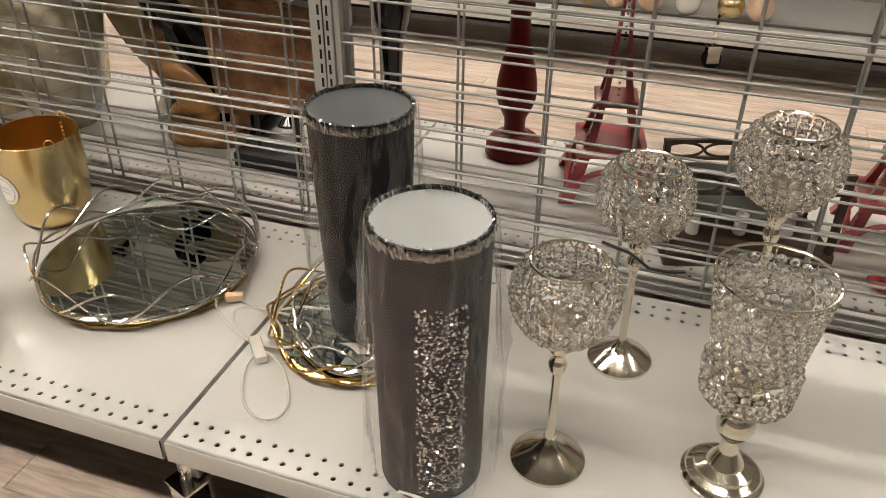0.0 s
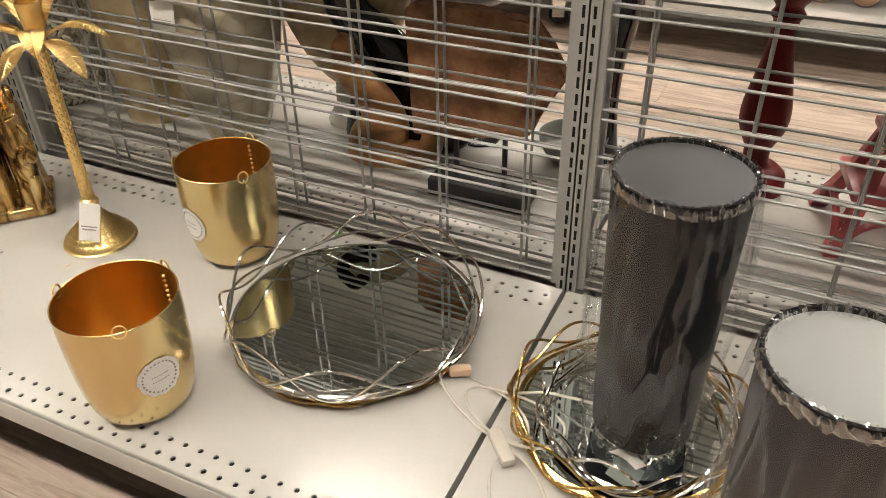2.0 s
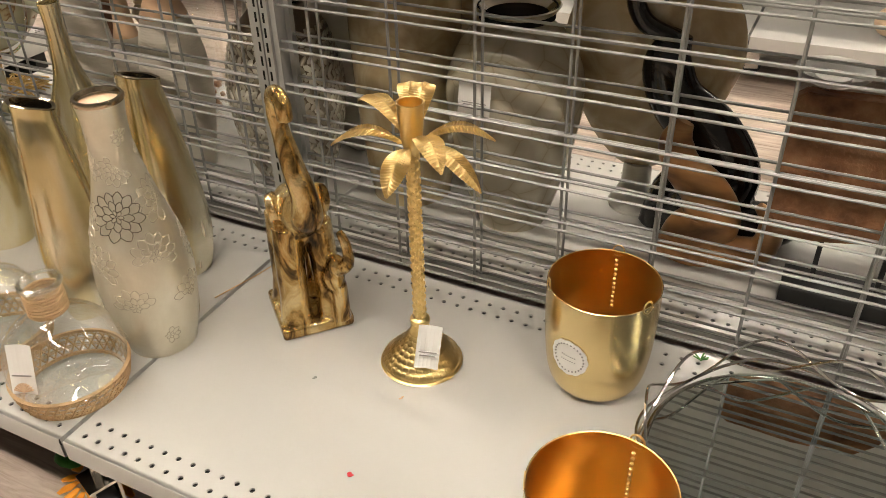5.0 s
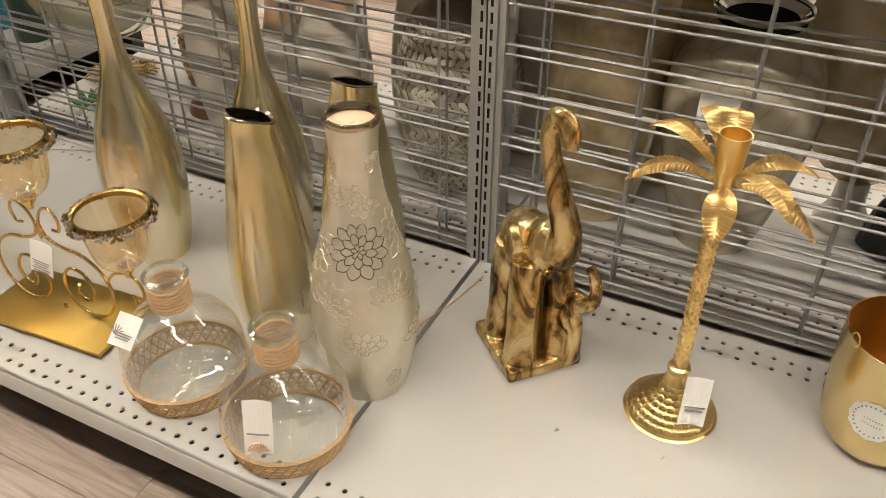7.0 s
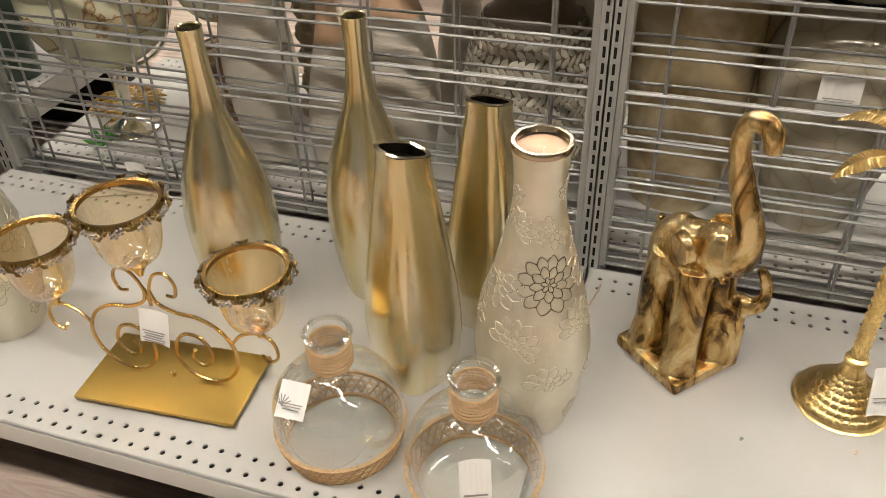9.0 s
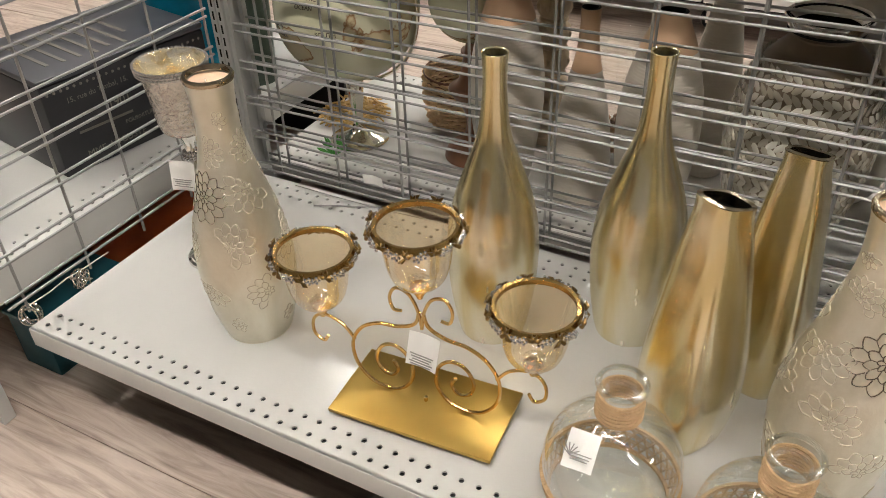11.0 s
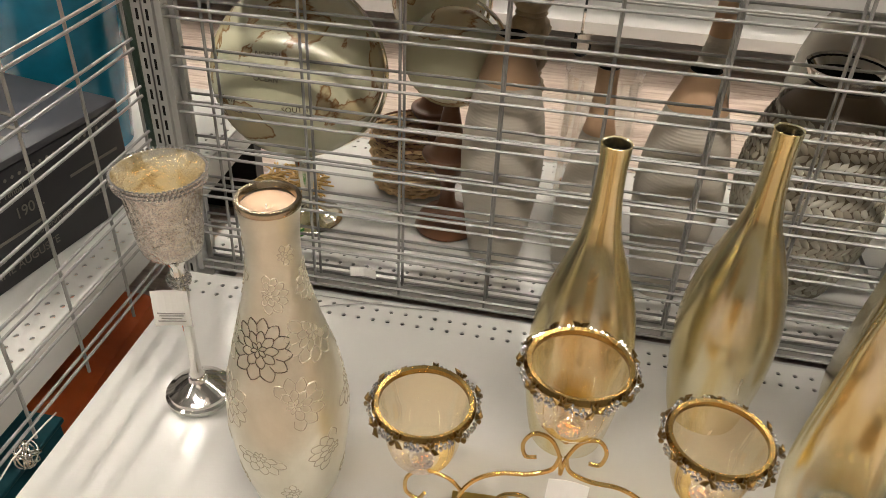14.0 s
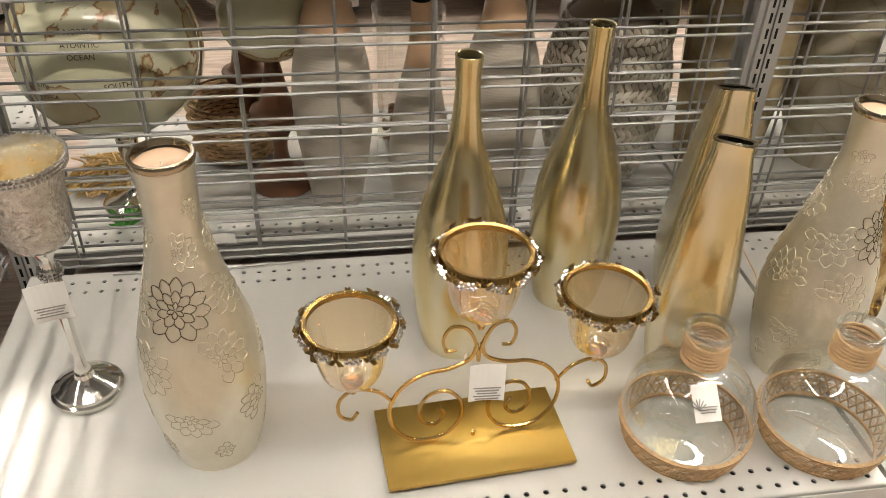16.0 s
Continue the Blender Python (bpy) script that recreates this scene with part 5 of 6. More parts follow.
def goblet(x, y):
    t = thing("goblet", pose(x, y, Z), "silver mercury glass goblet candle holder with rhinestone rim", "candle holder")
    H = 0.386
    part("foot", lathe([(0, 0), (0.047, 0), (0.050, 0.004), (0.049, 0.009), (0.045, 0.011), (0.044, 0.016), (0.036, 0.021), (0.032, 0.024), (0.014, 0.032), (0.012, 0.038), (0, 0.038)], 48), M_SILVER, t)
    stem = [(0.0, 0.036), (0.010, 0.038), (0.0115, 0.045), (0.008, 0.052), (0.0070, 0.10), (0.0085, 0.17), (0.011, 0.20), (0.008, 0.208), (0.014, 0.216), (0.010, 0.224), (0.009, 0.236), (0.013, 0.246), (0.018, 0.256), (0, 0.257)]
    part("stem", lathe(stem, 28), M_SILVER, t)
    cup = smooth_profile([(0.0, 0.256), (0.02, 0.257), (0.036, 0.266), (0.042, 0.285), (0.045, 0.32), (0.050, 0.36), (0.0555, 0.378)], 5)
    part("cup", lathe(cup + [(0.0560, H - 0.004)], 48), M_MERC, t, "speckled rose silver glass cup")
    inn = [(0.0, 0.262), (0.034, 0.27), (0.040, 0.288), (0.0435, 0.32), (0.0485, 0.36), (0.0545, 0.380), (0.0560, H - 0.004)]
    part("cup_lining", lathe(smooth_profile(inn, 5), 48), M_MERC_IN, t, "bright gold-silver inside")
    bm = bmesh.new()
    for row, (rr, zz) in enumerate(((0.0575, H - 0.004), (0.0565, H - 0.010), (0.056, H - 0.015))):
        n = 58
        for i in range(n):
            a = 2 * math.pi * (i + 0.5 * (row % 2)) / n
            ball((rr * math.cos(a), rr * math.sin(a), zz), 0.0028, bm, 1)
    for zz, rr in ((0.216, 0.0145), (0.211, 0.0135), (0.222, 0.0125)):
        for i in range(14):
            a = 2 * math.pi * i / 14
            ball((rr * math.cos(a), rr * math.sin(a), zz), 0.0030, bm, 1)
    part("rhinestone_band", bm, M_RHINE, t, "bands of rhinestones", smooth=False)["kind"] = "stuff"
    price_tag(t, pose(-0.004, -0.024, 0.212, -12, -4, 8), 0.050, 0.052, 4)
    return t


goblet(-2.286, 0.297)


# ---- loose bits on the front shelves ----
def crumb(x, y, s, mat, label):
    bm = bmesh.new()
    random.seed(int(x * 999))
    for i in range(3):
        ball((random.uniform(-s, s) * 0.5, random.uniform(-s, s) * 0.3, 0.0012), s * 0.45, bm, 1, (1.0, 0.7, 0.25))
    solo("crumb", bm, mat, pose(x, y, Z + 0.0004, 0, 0, 40), label, "debris")


crumb(-0.808, 0.127, 0.009, M_RED, "small red scrap lying on the white shelf")
crumb(-0.817, 0.283, 0.006, M_TAN_CERAMIC, "tiny brown crumb lying on the white shelf")
crumb(-0.961, 0.264, 0.006, M_STONE, "tiny grey crumb lying on the white shelf")
sprig = bmesh.new()
random.seed(4)
for i in range(9):
    a = random.random() * 6.28
    tube([(0, 0, 0.002), (0.012 * math.cos(a), 0.008 * math.sin(a), 0.006 + 0.006 * random.random())], 0.0012, 5, sprig)
solo("leaf_sprig", sprig, M_GREEN, pose(-0.43, 0.556, Z), "small bright green plastic leaf sprig by the grid", "debris")

cord = thing("power_cord", pose(0, 0, Z), "thin clear lamp cord looped across the shelf with inline switch", "cord")


def loop(cx, cy, a, b, turn, z, n=40, ph=0.0):
    c, s = math.cos(turn), math.sin(turn)
    return [(cx + a * math.cos(q) * c - b * math.sin(q) * s, cy + a * math.cos(q) * s + b * math.sin(q) * c, z + 0.006 + 0.006 * math.sin(2 * q + ph)) for q in (2 * math.pi * i / n for i in range(n))]


part("cord_loop", tube(loop(-0.020, 0.272, 0.085, 0.032, -0.45, 0.004), 0.0021, 6, closed=True), M_CORD, cord)
part("cord_loop", tube(loop(0.030, 0.262, 0.075, 0.040, -0.2, 0.012, ph=1.0), 0.0021, 6, closed=True), M_CORD, cord)
part("cord_loop", tube(loop(0.085, 0.140, 0.075, 0.034, -0.95, 0.002, ph=2.0), 0.0021, 6, closed=True), M_CORD, cord)
part("cord_end", tube([(0.0, 0.30, 0.012), (0.06, 0.31, 0.03), (0.11, 0.30, 0.045), (0.17, 0.30, 0.05)], 0.0021, 6), M_CORD, cord)
sw = part("switch", box(-0.030, 0.030, -0.010, 0.010, 0.0, 0.014, 0.004), M_CORD, cord, "clear inline switch")
sw.matrix_basis = pose(0.032, 0.212, 0.002, 0, 0, -48)
plug = part("plug", box(-0.016, 0.016, -0.008, 0.008, 0.0, 0.014, 0.004), M_WAX, cord, "pale pink plug")
plug.matrix_basis = pose(-0.075, 0.318, 0.004, 0, 0, 30)

# a red and white sticker at the foot of the glittered shade
st = solo("sticker", card(0.045, 0.035), M_PAPER, pose(0.368, 0.018, Z + 0.010, 70, 0, -8), "white sticker with red corner at the shade foot", "sticker", smooth=False)
part("red_mark", box(-0.008, 0.008, -0.0022, -0.0012, -0.03, -0.016), M_RED, st, smooth=False)
tag2 = solo("paper_slip", card(0.040, 0.030), M_PAPER, pose(0.185, 0.226, Z + 0.042, 60, 0, -20), "small printed paper slip on the mirror tray", "paper", smooth=False)
wc = thing("twist_tie", pose(0.0, 0.0, 0), "black twisted wire tie hanging on the crystal bowl", "wire tie")
part("wire", tube([(0.545, 0.20, 0.53), (0.575, 0.235, 0.50), (0.600, 0.27, 0.46), (0.622, 0.285, 0.45), (0.645, 0.29, 0.452)], 0.0022, 6), M_BLACKCORD, wc)
slip = solo("shelf_tag", card(0.045, 0.022), M_PAPER, pose(-2.116, 0.578, 0.262, 8, 0, 0), "white printed shelf tag clipped to the grid", "label", smooth=False)
for pts, lab in (([(-2.30, 0.562, Z + 0.003), (-2.2, 0.556, Z + 0.006), (-2.08, 0.560, Z + 0.004), (-1.98, 0.568, Z + 0.003)], "thin bent wire lying along the shelf back"),
                 ([(-2.22, 0.515, Z + 0.002), (-2.16, 0.54, Z + 0.003), (-2.08, 0.566, Z + 0.004)], "thin dark wire lying on the shelf")):
    w = thing("loose_wire", pose(0, 0, 0), lab, "wire")
    part("wire", tube(pts, 0.0013, 5), M_STEEL, w)


straw = thing("straw", pose(0, 0, 0), "thin tan straw lying across the shelf joint", "debris")
part("stalk", tube([(-1.235, 0.36, Z + 0.003), (-1.205, 0.44, Z + 0.008), (-1.190, 0.53, Z + 0.004)], 0.0013, 5), M_RAFFIA, straw)


# ---- things on the rear shelves, seen through the grid ----
def vase(name, x, y, prof, mat, label, group="", seg=56, mouth=None, neck=None, cat="vase"):
    t = thing(name, pose(x, y, Z), label, cat, group)
    dense = smooth_profile(prof, 6)
    part("body", lathe(dense, seg), mat, t)
    r, h = prof[-1]
    # unless a colour is given, the mouth is near-black for its inner shade
    part("mouth", lathe([(r, h), (r - 0.005, h + 0.001), (r - 0.006, h - 0.02), (0, h - 0.03)], 32), mouth or M_OPENING_SHADE, t)
    if neck:
        sel = [(a + 0.0006, b) for a, b in dense if b >= neck]
        part("neck", lathe(sel, seg), M_TAN_CERAMIC, t, "tan unglazed neck")
    return t


def globe(x, y, zc, r, label, base):
    t = thing("globe", pose(x, y, Z), label, "globe", "globes")
    c = zc - Z
    bm = bmesh.new()
    bmesh.ops.create_uvsphere(bm, u_segments=48, v_segments=28, radius=r, matrix=Matrix.Translation((0, 0, c)) @ Euler((0.3, 0.35, 0.6)).to_matrix().to_4x4())
    part("ball", bm, M_GLOBE, t, "pale green map printed ball")
    a0 = 0.35
    arc = [((r + 0.012) * math.sin(q) * 0.95, 0.02, c + (r + 0.012) * math.cos(q)) for q in (a0 + (math.pi - 0.1) * i / 30 for i in range(31))]
    part("meridian", tube(arc, 0.004, 8), M_NICKEL, t, "metal half ring")
    if base == "metal":
        part("stem", lathe(smooth_profile([(0.0, 0.0), (0.062, 0.0), (0.062, 0.006), (0.040, 0.014), (0.016, 0.03), (0.012, 0.06), (0.02, c - r - 0.02), (0.012, c - r - 0.008), (0.0, c - r - 0.008)], 5), 36), M_NICKEL, t, "polished metal stem and foot")
    else:
        part("stem", lathe(smooth_profile([(0.0, 0.0), (0.055, 0.0), (0.060, 0.010), (0.05, 0.03), (0.02, 0.05), (0.014, 0.09), (0.024, 0.12), (0.045, 0.15), (0.05, 0.165), (0.03, 0.18), (0.012, c - r), (0.0, c - r)], 5), 36), M_WOOD_TURNED, t, "dark turned wooden stand")
    return t


big_globe = globe(-2.292, 0.800, 0.506, 0.152, "large pale green map globe on a metal foot", "metal")
globe(-2.020, 0.835, 0.550, 0.086, "small pale green map globe on turned wood stand", "wood")
globe(-2.085, 1.02, 0.585, 0.090, "tan map globe on a wooden stand", "wood")


def letter(parent, text, size, m, mat):
    cu = bpy.data.curves.new("lettering", "FONT")
    cu.body, cu.size, cu.extrude = text, size, 0.0003
    cu.align_x, cu.align_y = "CENTER", "CENTER"
    tmp = bpy.data.objects.new("tmp", cu)
    me = bpy.data.meshes.new_from_object(tmp)
    bpy.data.objects.remove(tmp)
    me.materials.append(mat)
    ob = new("lettering", me)
    ob.parent, ob.matrix_basis = parent, m
    return ob


def on_ball(az, el, r, c):
    d = Vector((math.cos(el) * math.sin(az), -math.cos(el) * math.cos(az), math.sin(el)))
    turn = (d).to_track_quat("Z", "Y").to_matrix().to_4x4()
    return Matrix.Translation(Vector((0, 0, c)) + d * (r + 0.0008)) @ turn


cz = 0.506 - Z
for text, az, el, s in (("SOUTH", 0.30, -0.02, 0.013), ("ATLANTIC", 0.0, 0.42, 0.012), ("OCEAN", 0.0, 0.30, 0.012), ("NORTH", 0.0, 0.55, 0.012), ("SOUTH", -0.50, -0.02, 0.010), ("AMERICA", -0.45, -0.13, 0.010)):
    letter(big_globe, text, s, on_ball(az, el, 0.152, cz), M_DKBROWN)

bs = thing("basket", pose(-2.12, 0.985, Z, 0, 0, 10), "dark brown woven basket behind the globe", "basket")
part("body", lathe(smooth_profile([(0, 0), (0.07, 0), (0.085, 0.05), (0.09, 0.12), (0.088, 0.125)], 4), 32), M_WOOD_TURNED, bs)
bm = bmesh.new()
for k in range(12):
    zz = 0.01 + k * 0.0098
    tube([((0.078 + 0.010 * min(1, zz / 0.06) + 0.0025 * (-1) ** (i + k)) * math.cos(a), (0.078 + 0.010 * min(1, zz / 0.06) + 0.0025 * (-1) ** (i + k)) * math.sin(a), zz) for i, a in enumerate(2 * math.pi * j / 40 for j in range(40))], 0.005, 5, bm, closed=True)
part("weave", bm, M_RAFFIA, bs, "plaited strands")

bundle = bmesh.new()
random.seed(41)
for i in range(150):
    a, r = random.random() * 6.28, 0.075 * math.sqrt(random.random())
    c = Vector((r * math.cos(a), r * math.sin(a), 0.004 + 0.045 * random.random() * (1 - r / 0.09)))
    q = random.random() * 6.28
    d = Vector((math.cos(q), math.sin(q), random.uniform(-0.25, 0.25))) * random.uniform(0.012, 0.03)
    d.z = max(d.z, 0.002 - c.z)
    tube([c - Vector((d.x, d.y, 0)), c + Vector((0, 0, 0.006)), c + Vector((d.x, d.y, max(0.0, d.z)))], 0.0022, 5, bundle)
solo("straw_nest", bundle, M_STRAW, pose(-2.365, 0.89, Z), "golden dried straw nest behind the globe foot", "ornament")

sp = bmesh.new()
random.seed(8)
for i in range(14):
    a = random.random() * 6.28
    tube([(0, 0, 0.004), (0.02 * math.cos(a), 0.02 * math.sin(a), 0.02), (0.035 * math.cos(a), 0.03 * math.sin(a), 0.02 + 0.02 * random.random())], 0.004, 5, sp, taper=[0.5, 1.3, 0.2])
solo("artificial_plant", sp, M_GREEN, pose(-2.30, 0.70, Z), "small green artificial succulent beside the globe foot", "plant")

tallp = [(0.0, 0.0), (0.042, 0.0), (0.048, 0.006), (0.060, 0.08), (0.072, 0.18), (0.068, 0.27), (0.050, 0.35), (0.032, 0.40), (0.024, 0.425)]
vase("ceramic_vase", -1.915, 0.772, tallp, M_GREY_CERAMIC, "tall grey ribbed ceramic vase with tan neck", "grey vases", neck=0.345)
thin = [(0.0, 0.0), (0.044, 0.0), (0.052, 0.02), (0.058, 0.08), (0.052, 0.16), (0.034, 0.25), (0.022, 0.30), (0.017, 0.35), (0.017, 0.39)]
vase("ceramic_vase", -1.757, 0.768, thin, M_GREY_CERAMIC, "slim grey herringbone ceramic vase with tan neck", "grey vases", neck=0.27)
vase("ceramic_vase", -1.612, 0.748, [(r * 1.02, z * 0.965) for r, z in tallp], M_GREY_CERAMIC, "grey ribbed ceramic vase with tan neck and round shoulders", "grey vases", neck=0.345)
vase("ceramic_vase", -1.565, 0.99, [(r * 0.95, z * 1.28) for r, z in thin], M_GREY_CERAMIC, "taller grey feather-pattern ceramic vase with tan neck", "grey vases", neck=0.38)

leaf = vase("leaf_vase", -1.385, 0.830, [(0.0, 0.0), (0.070, 0.0), (0.078, 0.006), (0.105, 0.07), (0.122, 0.16), (0.120, 0.24), (0.095, 0.32), (0.058, 0.365), (0.052, 0.38), (0.066, 0.405)], M_GROOVE, "white vase covered in raised leaves with a silver rim")
bm = bmesh.new()
random.seed(21)
wallr = smooth_profile([(0.070, 0.0), (0.078, 0.006), (0.105, 0.07), (0.122, 0.16), (0.120, 0.24), (0.095, 0.32), (0.058, 0.365)], 6)
for j in range(22):
    zz = 0.014 + j * 0.0150
    rr = float(np.interp(zz, [p[1] for p in wallr], [p[0] for p in wallr]))
    n = max(12, int(2 * math.pi * rr / 0.0150))
    for i in range(n):
        a = 2 * math.pi * (i + 0.5 * (j % 2) + random.uniform(-0.12, 0.12)) / n
        m = Matrix.Translation((rr * math.cos(a), rr * math.sin(a), zz)) @ Matrix.Rotation(a, 4, "Z") @ Matrix.Rotation((0.7 if j % 2 else -0.7) + random.uniform(-0.15, 0.15), 4, "X") @ Matrix.Diagonal((0.0030, 0.0066, 0.0150, 1))
        bmesh.ops.create_icosphere(bm, subdivisions=1, radius=1, matrix=m)
lv = part("raised_leaves", bm, M_LEAFTONE, leaf, "overlapping raised leaves")
lv["kind"] = "stuff"
part("collar", lathe([(0.053, 0.378), (0.058, 0.385), (0.068, 0.407), (0.066, 0.409), (0.052, 0.392)], 40, closed=True), M_SILVER, leaf, "flared silver collar")

vase("shell_vase", -1.305, 1.02, [(0.0, 0.0), (0.06, 0.0), (0.10, 0.10), (0.125, 0.25), (0.105, 0.38), (0.06, 0.45), (0.05, 0.47)], M_PEARL, "white pearly shell vase behind the leaf vase", "shell vases")
capz = vase("shell_vase", -0.868, 0.842, [(0.0, 0.0), (0.062, 0.0), (0.070, 0.006), (0.095, 0.08), (0.122, 0.20), (0.128, 0.29), (0.105, 0.36), (0.070, 0.395), (0.056, 0.405), (0.074, 0.428)], M_CAPIZ, "round white mother-of-pearl vase with silver rim", "shell vases")
part("collar", lathe([(0.056, 0.402), (0.062, 0.41), (0.078, 0.430), (0.075, 0.432), (0.056, 0.415)], 40, closed=True), M_SILVER, capz, "flared silver collar")
price_tag(capz, pose(-0.02, -0.135, 0.33, -8, 0, 0), 0.06, 0.055, 3)
vase("shell_vase", -1.105, 0.860, [(0.0, 0.0), (0.075, 0.0), (0.085, 0.01), (0.098, 0.12), (0.108, 0.28), (0.108, 0.42), (0.088, 0.49), (0.066, 0.525)], M_CAPIZ_TAN, "tall tan capiz shell floor vase", "shell vases")
vase("shell_vase", -1.02, 1.05, [(0.0, 0.0), (0.075, 0.0), (0.085, 0.01), (0.098, 0.12), (0.108, 0.28), (0.108, 0.42), (0.088, 0.49), (0.066, 0.525)], M_CAPIZ_TAN, "tan capiz shell vase standing further back", "shell vases")


def moon_vase(x, y):
    t = thing("moon_vase", pose(x, y, Z, 0, 0, 8), "large flat round tan shell vase on narrow foot", "vase", "shell vases")
    bm = bmesh.new()
    bmesh.ops.create_uvsphere(bm, u_segments=48, v_segments=32, radius=1, matrix=Matrix.Translation((0, 0, 0.325)) @ Matrix.Diagonal((0.165, 0.055, 0.19, 1)))
    for v in bm.verts:
        if v.co.z < 0.32:
            k = (0.32 - v.co.z) / 0.19
            v.co.x *= 1 - 0.28 * k
            v.co.z -= 0.05 * k
    part("body", bm, M_CAPIZ_TAN, t)
    part("foot", lathe([(0, 0), (0.05, 0), (0.052, 0.008), (0.03, 0.05), (0.028, 0.10), (0, 0.10)], 32), M_PEARL, t, "white tapered foot")


moon_vase(-0.655, 0.985)


def bead_curve(pts, rad, n=5):
    rows = smooth_rows([(p[0], p[1], p[2]) for p in pts], n)
    rr = [q[0] for q in smooth_rows([(r, 0, 0) for r in rad], n)]
    return rows, rr


def cat_figure(x, y, s, mat, name, label, mirror=1, curl=False):
    bm = bmesh.new()
    pts = [(-0.03, 0, 0.0), (-0.02, 0, 0.06), (0.01, 0, 0.12), (-0.02, 0, 0.19), (-0.08, 0, 0.25), (-0.10, 0, 0.31), (-0.085, 0, 0.36)]
    rad = [0.085, 0.082, 0.070, 0.058, 0.046, 0.040, 0.020]
    rows, rr = bead_curve([(mirror * a * s, b, c * s) for a, b, c in pts], [r * s for r in rad])
    tube(rows, 1.0, 20, bm, taper=rr)
    for v in bm.verts:
        v.co.y *= 0.55
    pts = [(0.02, 0, 0.03), (0.09, 0, 0.03), (0.14, 0, 0.06), (0.145, 0, 0.13), (0.11, 0, 0.17)]
    rows, rr = bead_curve([(mirror * a * s, b, c * s) for a, b, c in pts], [0.05 * s, 0.045 * s, 0.035 * s, 0.028 * s, 0.012 * s])
    tube(rows, 1.0, 16, bm, taper=rr)
    if curl:
        tube(smooth_rows([(-0.10, 0, 0.375), (-0.155, 0, 0.40), (-0.175, 0, 0.445), (-0.145, 0, 0.475), (-0.115, 0, 0.450)], 6), 0.017, 12, bm)
    return solo(name, bm, mat, pose(x, y, Z, 0, 0, 6), label, "sculpture", "sculptures")


cat_figure(-0.490, 0.845, 0.74, M_CARVED, "carved_sculpture", "smooth carved brown wood animal sculpture")
cat_figure(-0.505, 0.935, 1.08, M_BLACK, "lacquer_sculpture", "glossy black lacquer animal sculpture with curled top", curl=True)

# terracotta slab on two posts over a black block
plaque = thing("stone_plaque", pose(0, 0, Z), "rough terracotta slab on a black metal stand", "ornament")
bm = bmesh.new()
outline = [(-0.395, 0.555), (-0.375, 0.572), (-0.345, 0.566), (-0.255, 0.572), (-0.150, 0.562), (-0.118, 0.525), (-0.088, 0.470), (-0.125, 0.415), (-0.150, 0.352), (-0.215, 0.338), (-0.300, 0.322), (-0.388, 0.312)]
fr = [bm.verts.new((x, 0.785, z - Z)) for x, z in outline]
bk = [bm.verts.new((x, 0.815, z - Z)) for x, z in outline]
bm.faces.new(fr)
bm.faces.new(bk[::-1])
for i in range(len(outline)):
    j = (i + 1) % len(outline)
    bm.faces.new((fr[i], bk[i], bk[j], fr[j]))
bmesh.ops.bevel(bm, geom=bm.edges[:], offset=0.003, segments=2, affect="EDGES")
part("slab", bm, M_TERRA, plaque, "pitted terracotta slab")
part("base_block", box(-0.345, -0.145, 0.758, 0.835, 0.0, 0.036, 0.002), M_BLACKMATTE, plaque, "flat black block")
for px in (-0.300, -0.200):
    part("post", box(px - 0.004, px + 0.004, 0.795, 0.803, 0.03, 0.15), M_BLACKMATTE, plaque)

bowl = thing("footed_bowl", pose(-0.345, 1.02, Z), "grey metal bowl with white centre on a tall foot", "bowl")
part("bowl", lathe(smooth_profile([(0, 0.30), (0.03, 0.302), (0.06, 0.318), (0.064, 0.328), (0.058, 0.326), (0.03, 0.312), (0, 0.311)], 4), 36), M_STEEL, bowl)
part("centre", lathe([(0, 0.314), (0.03, 0.316), (0.03, 0.3125), (0, 0.312)], 24), M_PAPER, bowl, "white centre")
part("foot", lathe([(0, 0), (0.045, 0), (0.045, 0.006), (0.01, 0.02), (0.008, 0.29), (0.02, 0.302), (0, 0.302)], 24), M_BLACK, bowl)
dish = thing("grey_bowl", pose(-0.130, 1.01, Z), "low dark grey metal bowl behind the slab", "bowl")
part("bowl", lathe(smooth_profile([(0, 0.0), (0.04, 0.0), (0.065, 0.03), (0.072, 0.055), (0.069, 0.055), (0.05, 0.02), (0, 0.012)], 4), 36), M_STONE, dish)
dv = vase("black_vase", -0.075, 1.045, [(0.0, 0.0), (0.035, 0.0), (0.03, 0.03), (0.022, 0.12), (0.028, 0.22), (0.045, 0.30), (0.050, 0.37), (0.03, 0.44), (0.02, 0.50)], M_BLACK, "slender black lacquer vase with a kraft paper tag")
kt = part("paper_tag", card(0.035, 0.06), M_WAX, dv, "kraft paper tag", smooth=False)
kt.matrix_basis = pose(0.04, -0.045, 0.42, 0, 12, 0)

# red and pink things behind the crystal holders
red = [(0.0, 0.0), (0.060, 0.0), (0.064, 0.012), (0.062, 0.03), (0.048, 0.045), (0.027, 0.055), (0.025, 0.085), (0.033, 0.105), (0.044, 0.135), (0.045, 0.17), (0.037, 0.215), (0.026, 0.27), (0.022, 0.33), (0.030, 0.345), (0.024, 0.36), (0.045, 0.385), (0.055, 0.405)]
rc = thing("candlestick", pose(0.225, 1.045, Z), "dark red glittered turned candlestick", "candlestick")
part("body", lathe(smooth_profile(red, 5), 40), M_REDGLASS, rc)
part("dish", lathe([(0.055, 0.405), (0.057, 0.41), (0.05, 0.413), (0, 0.41)], 40), M_REDGLASS, rc)


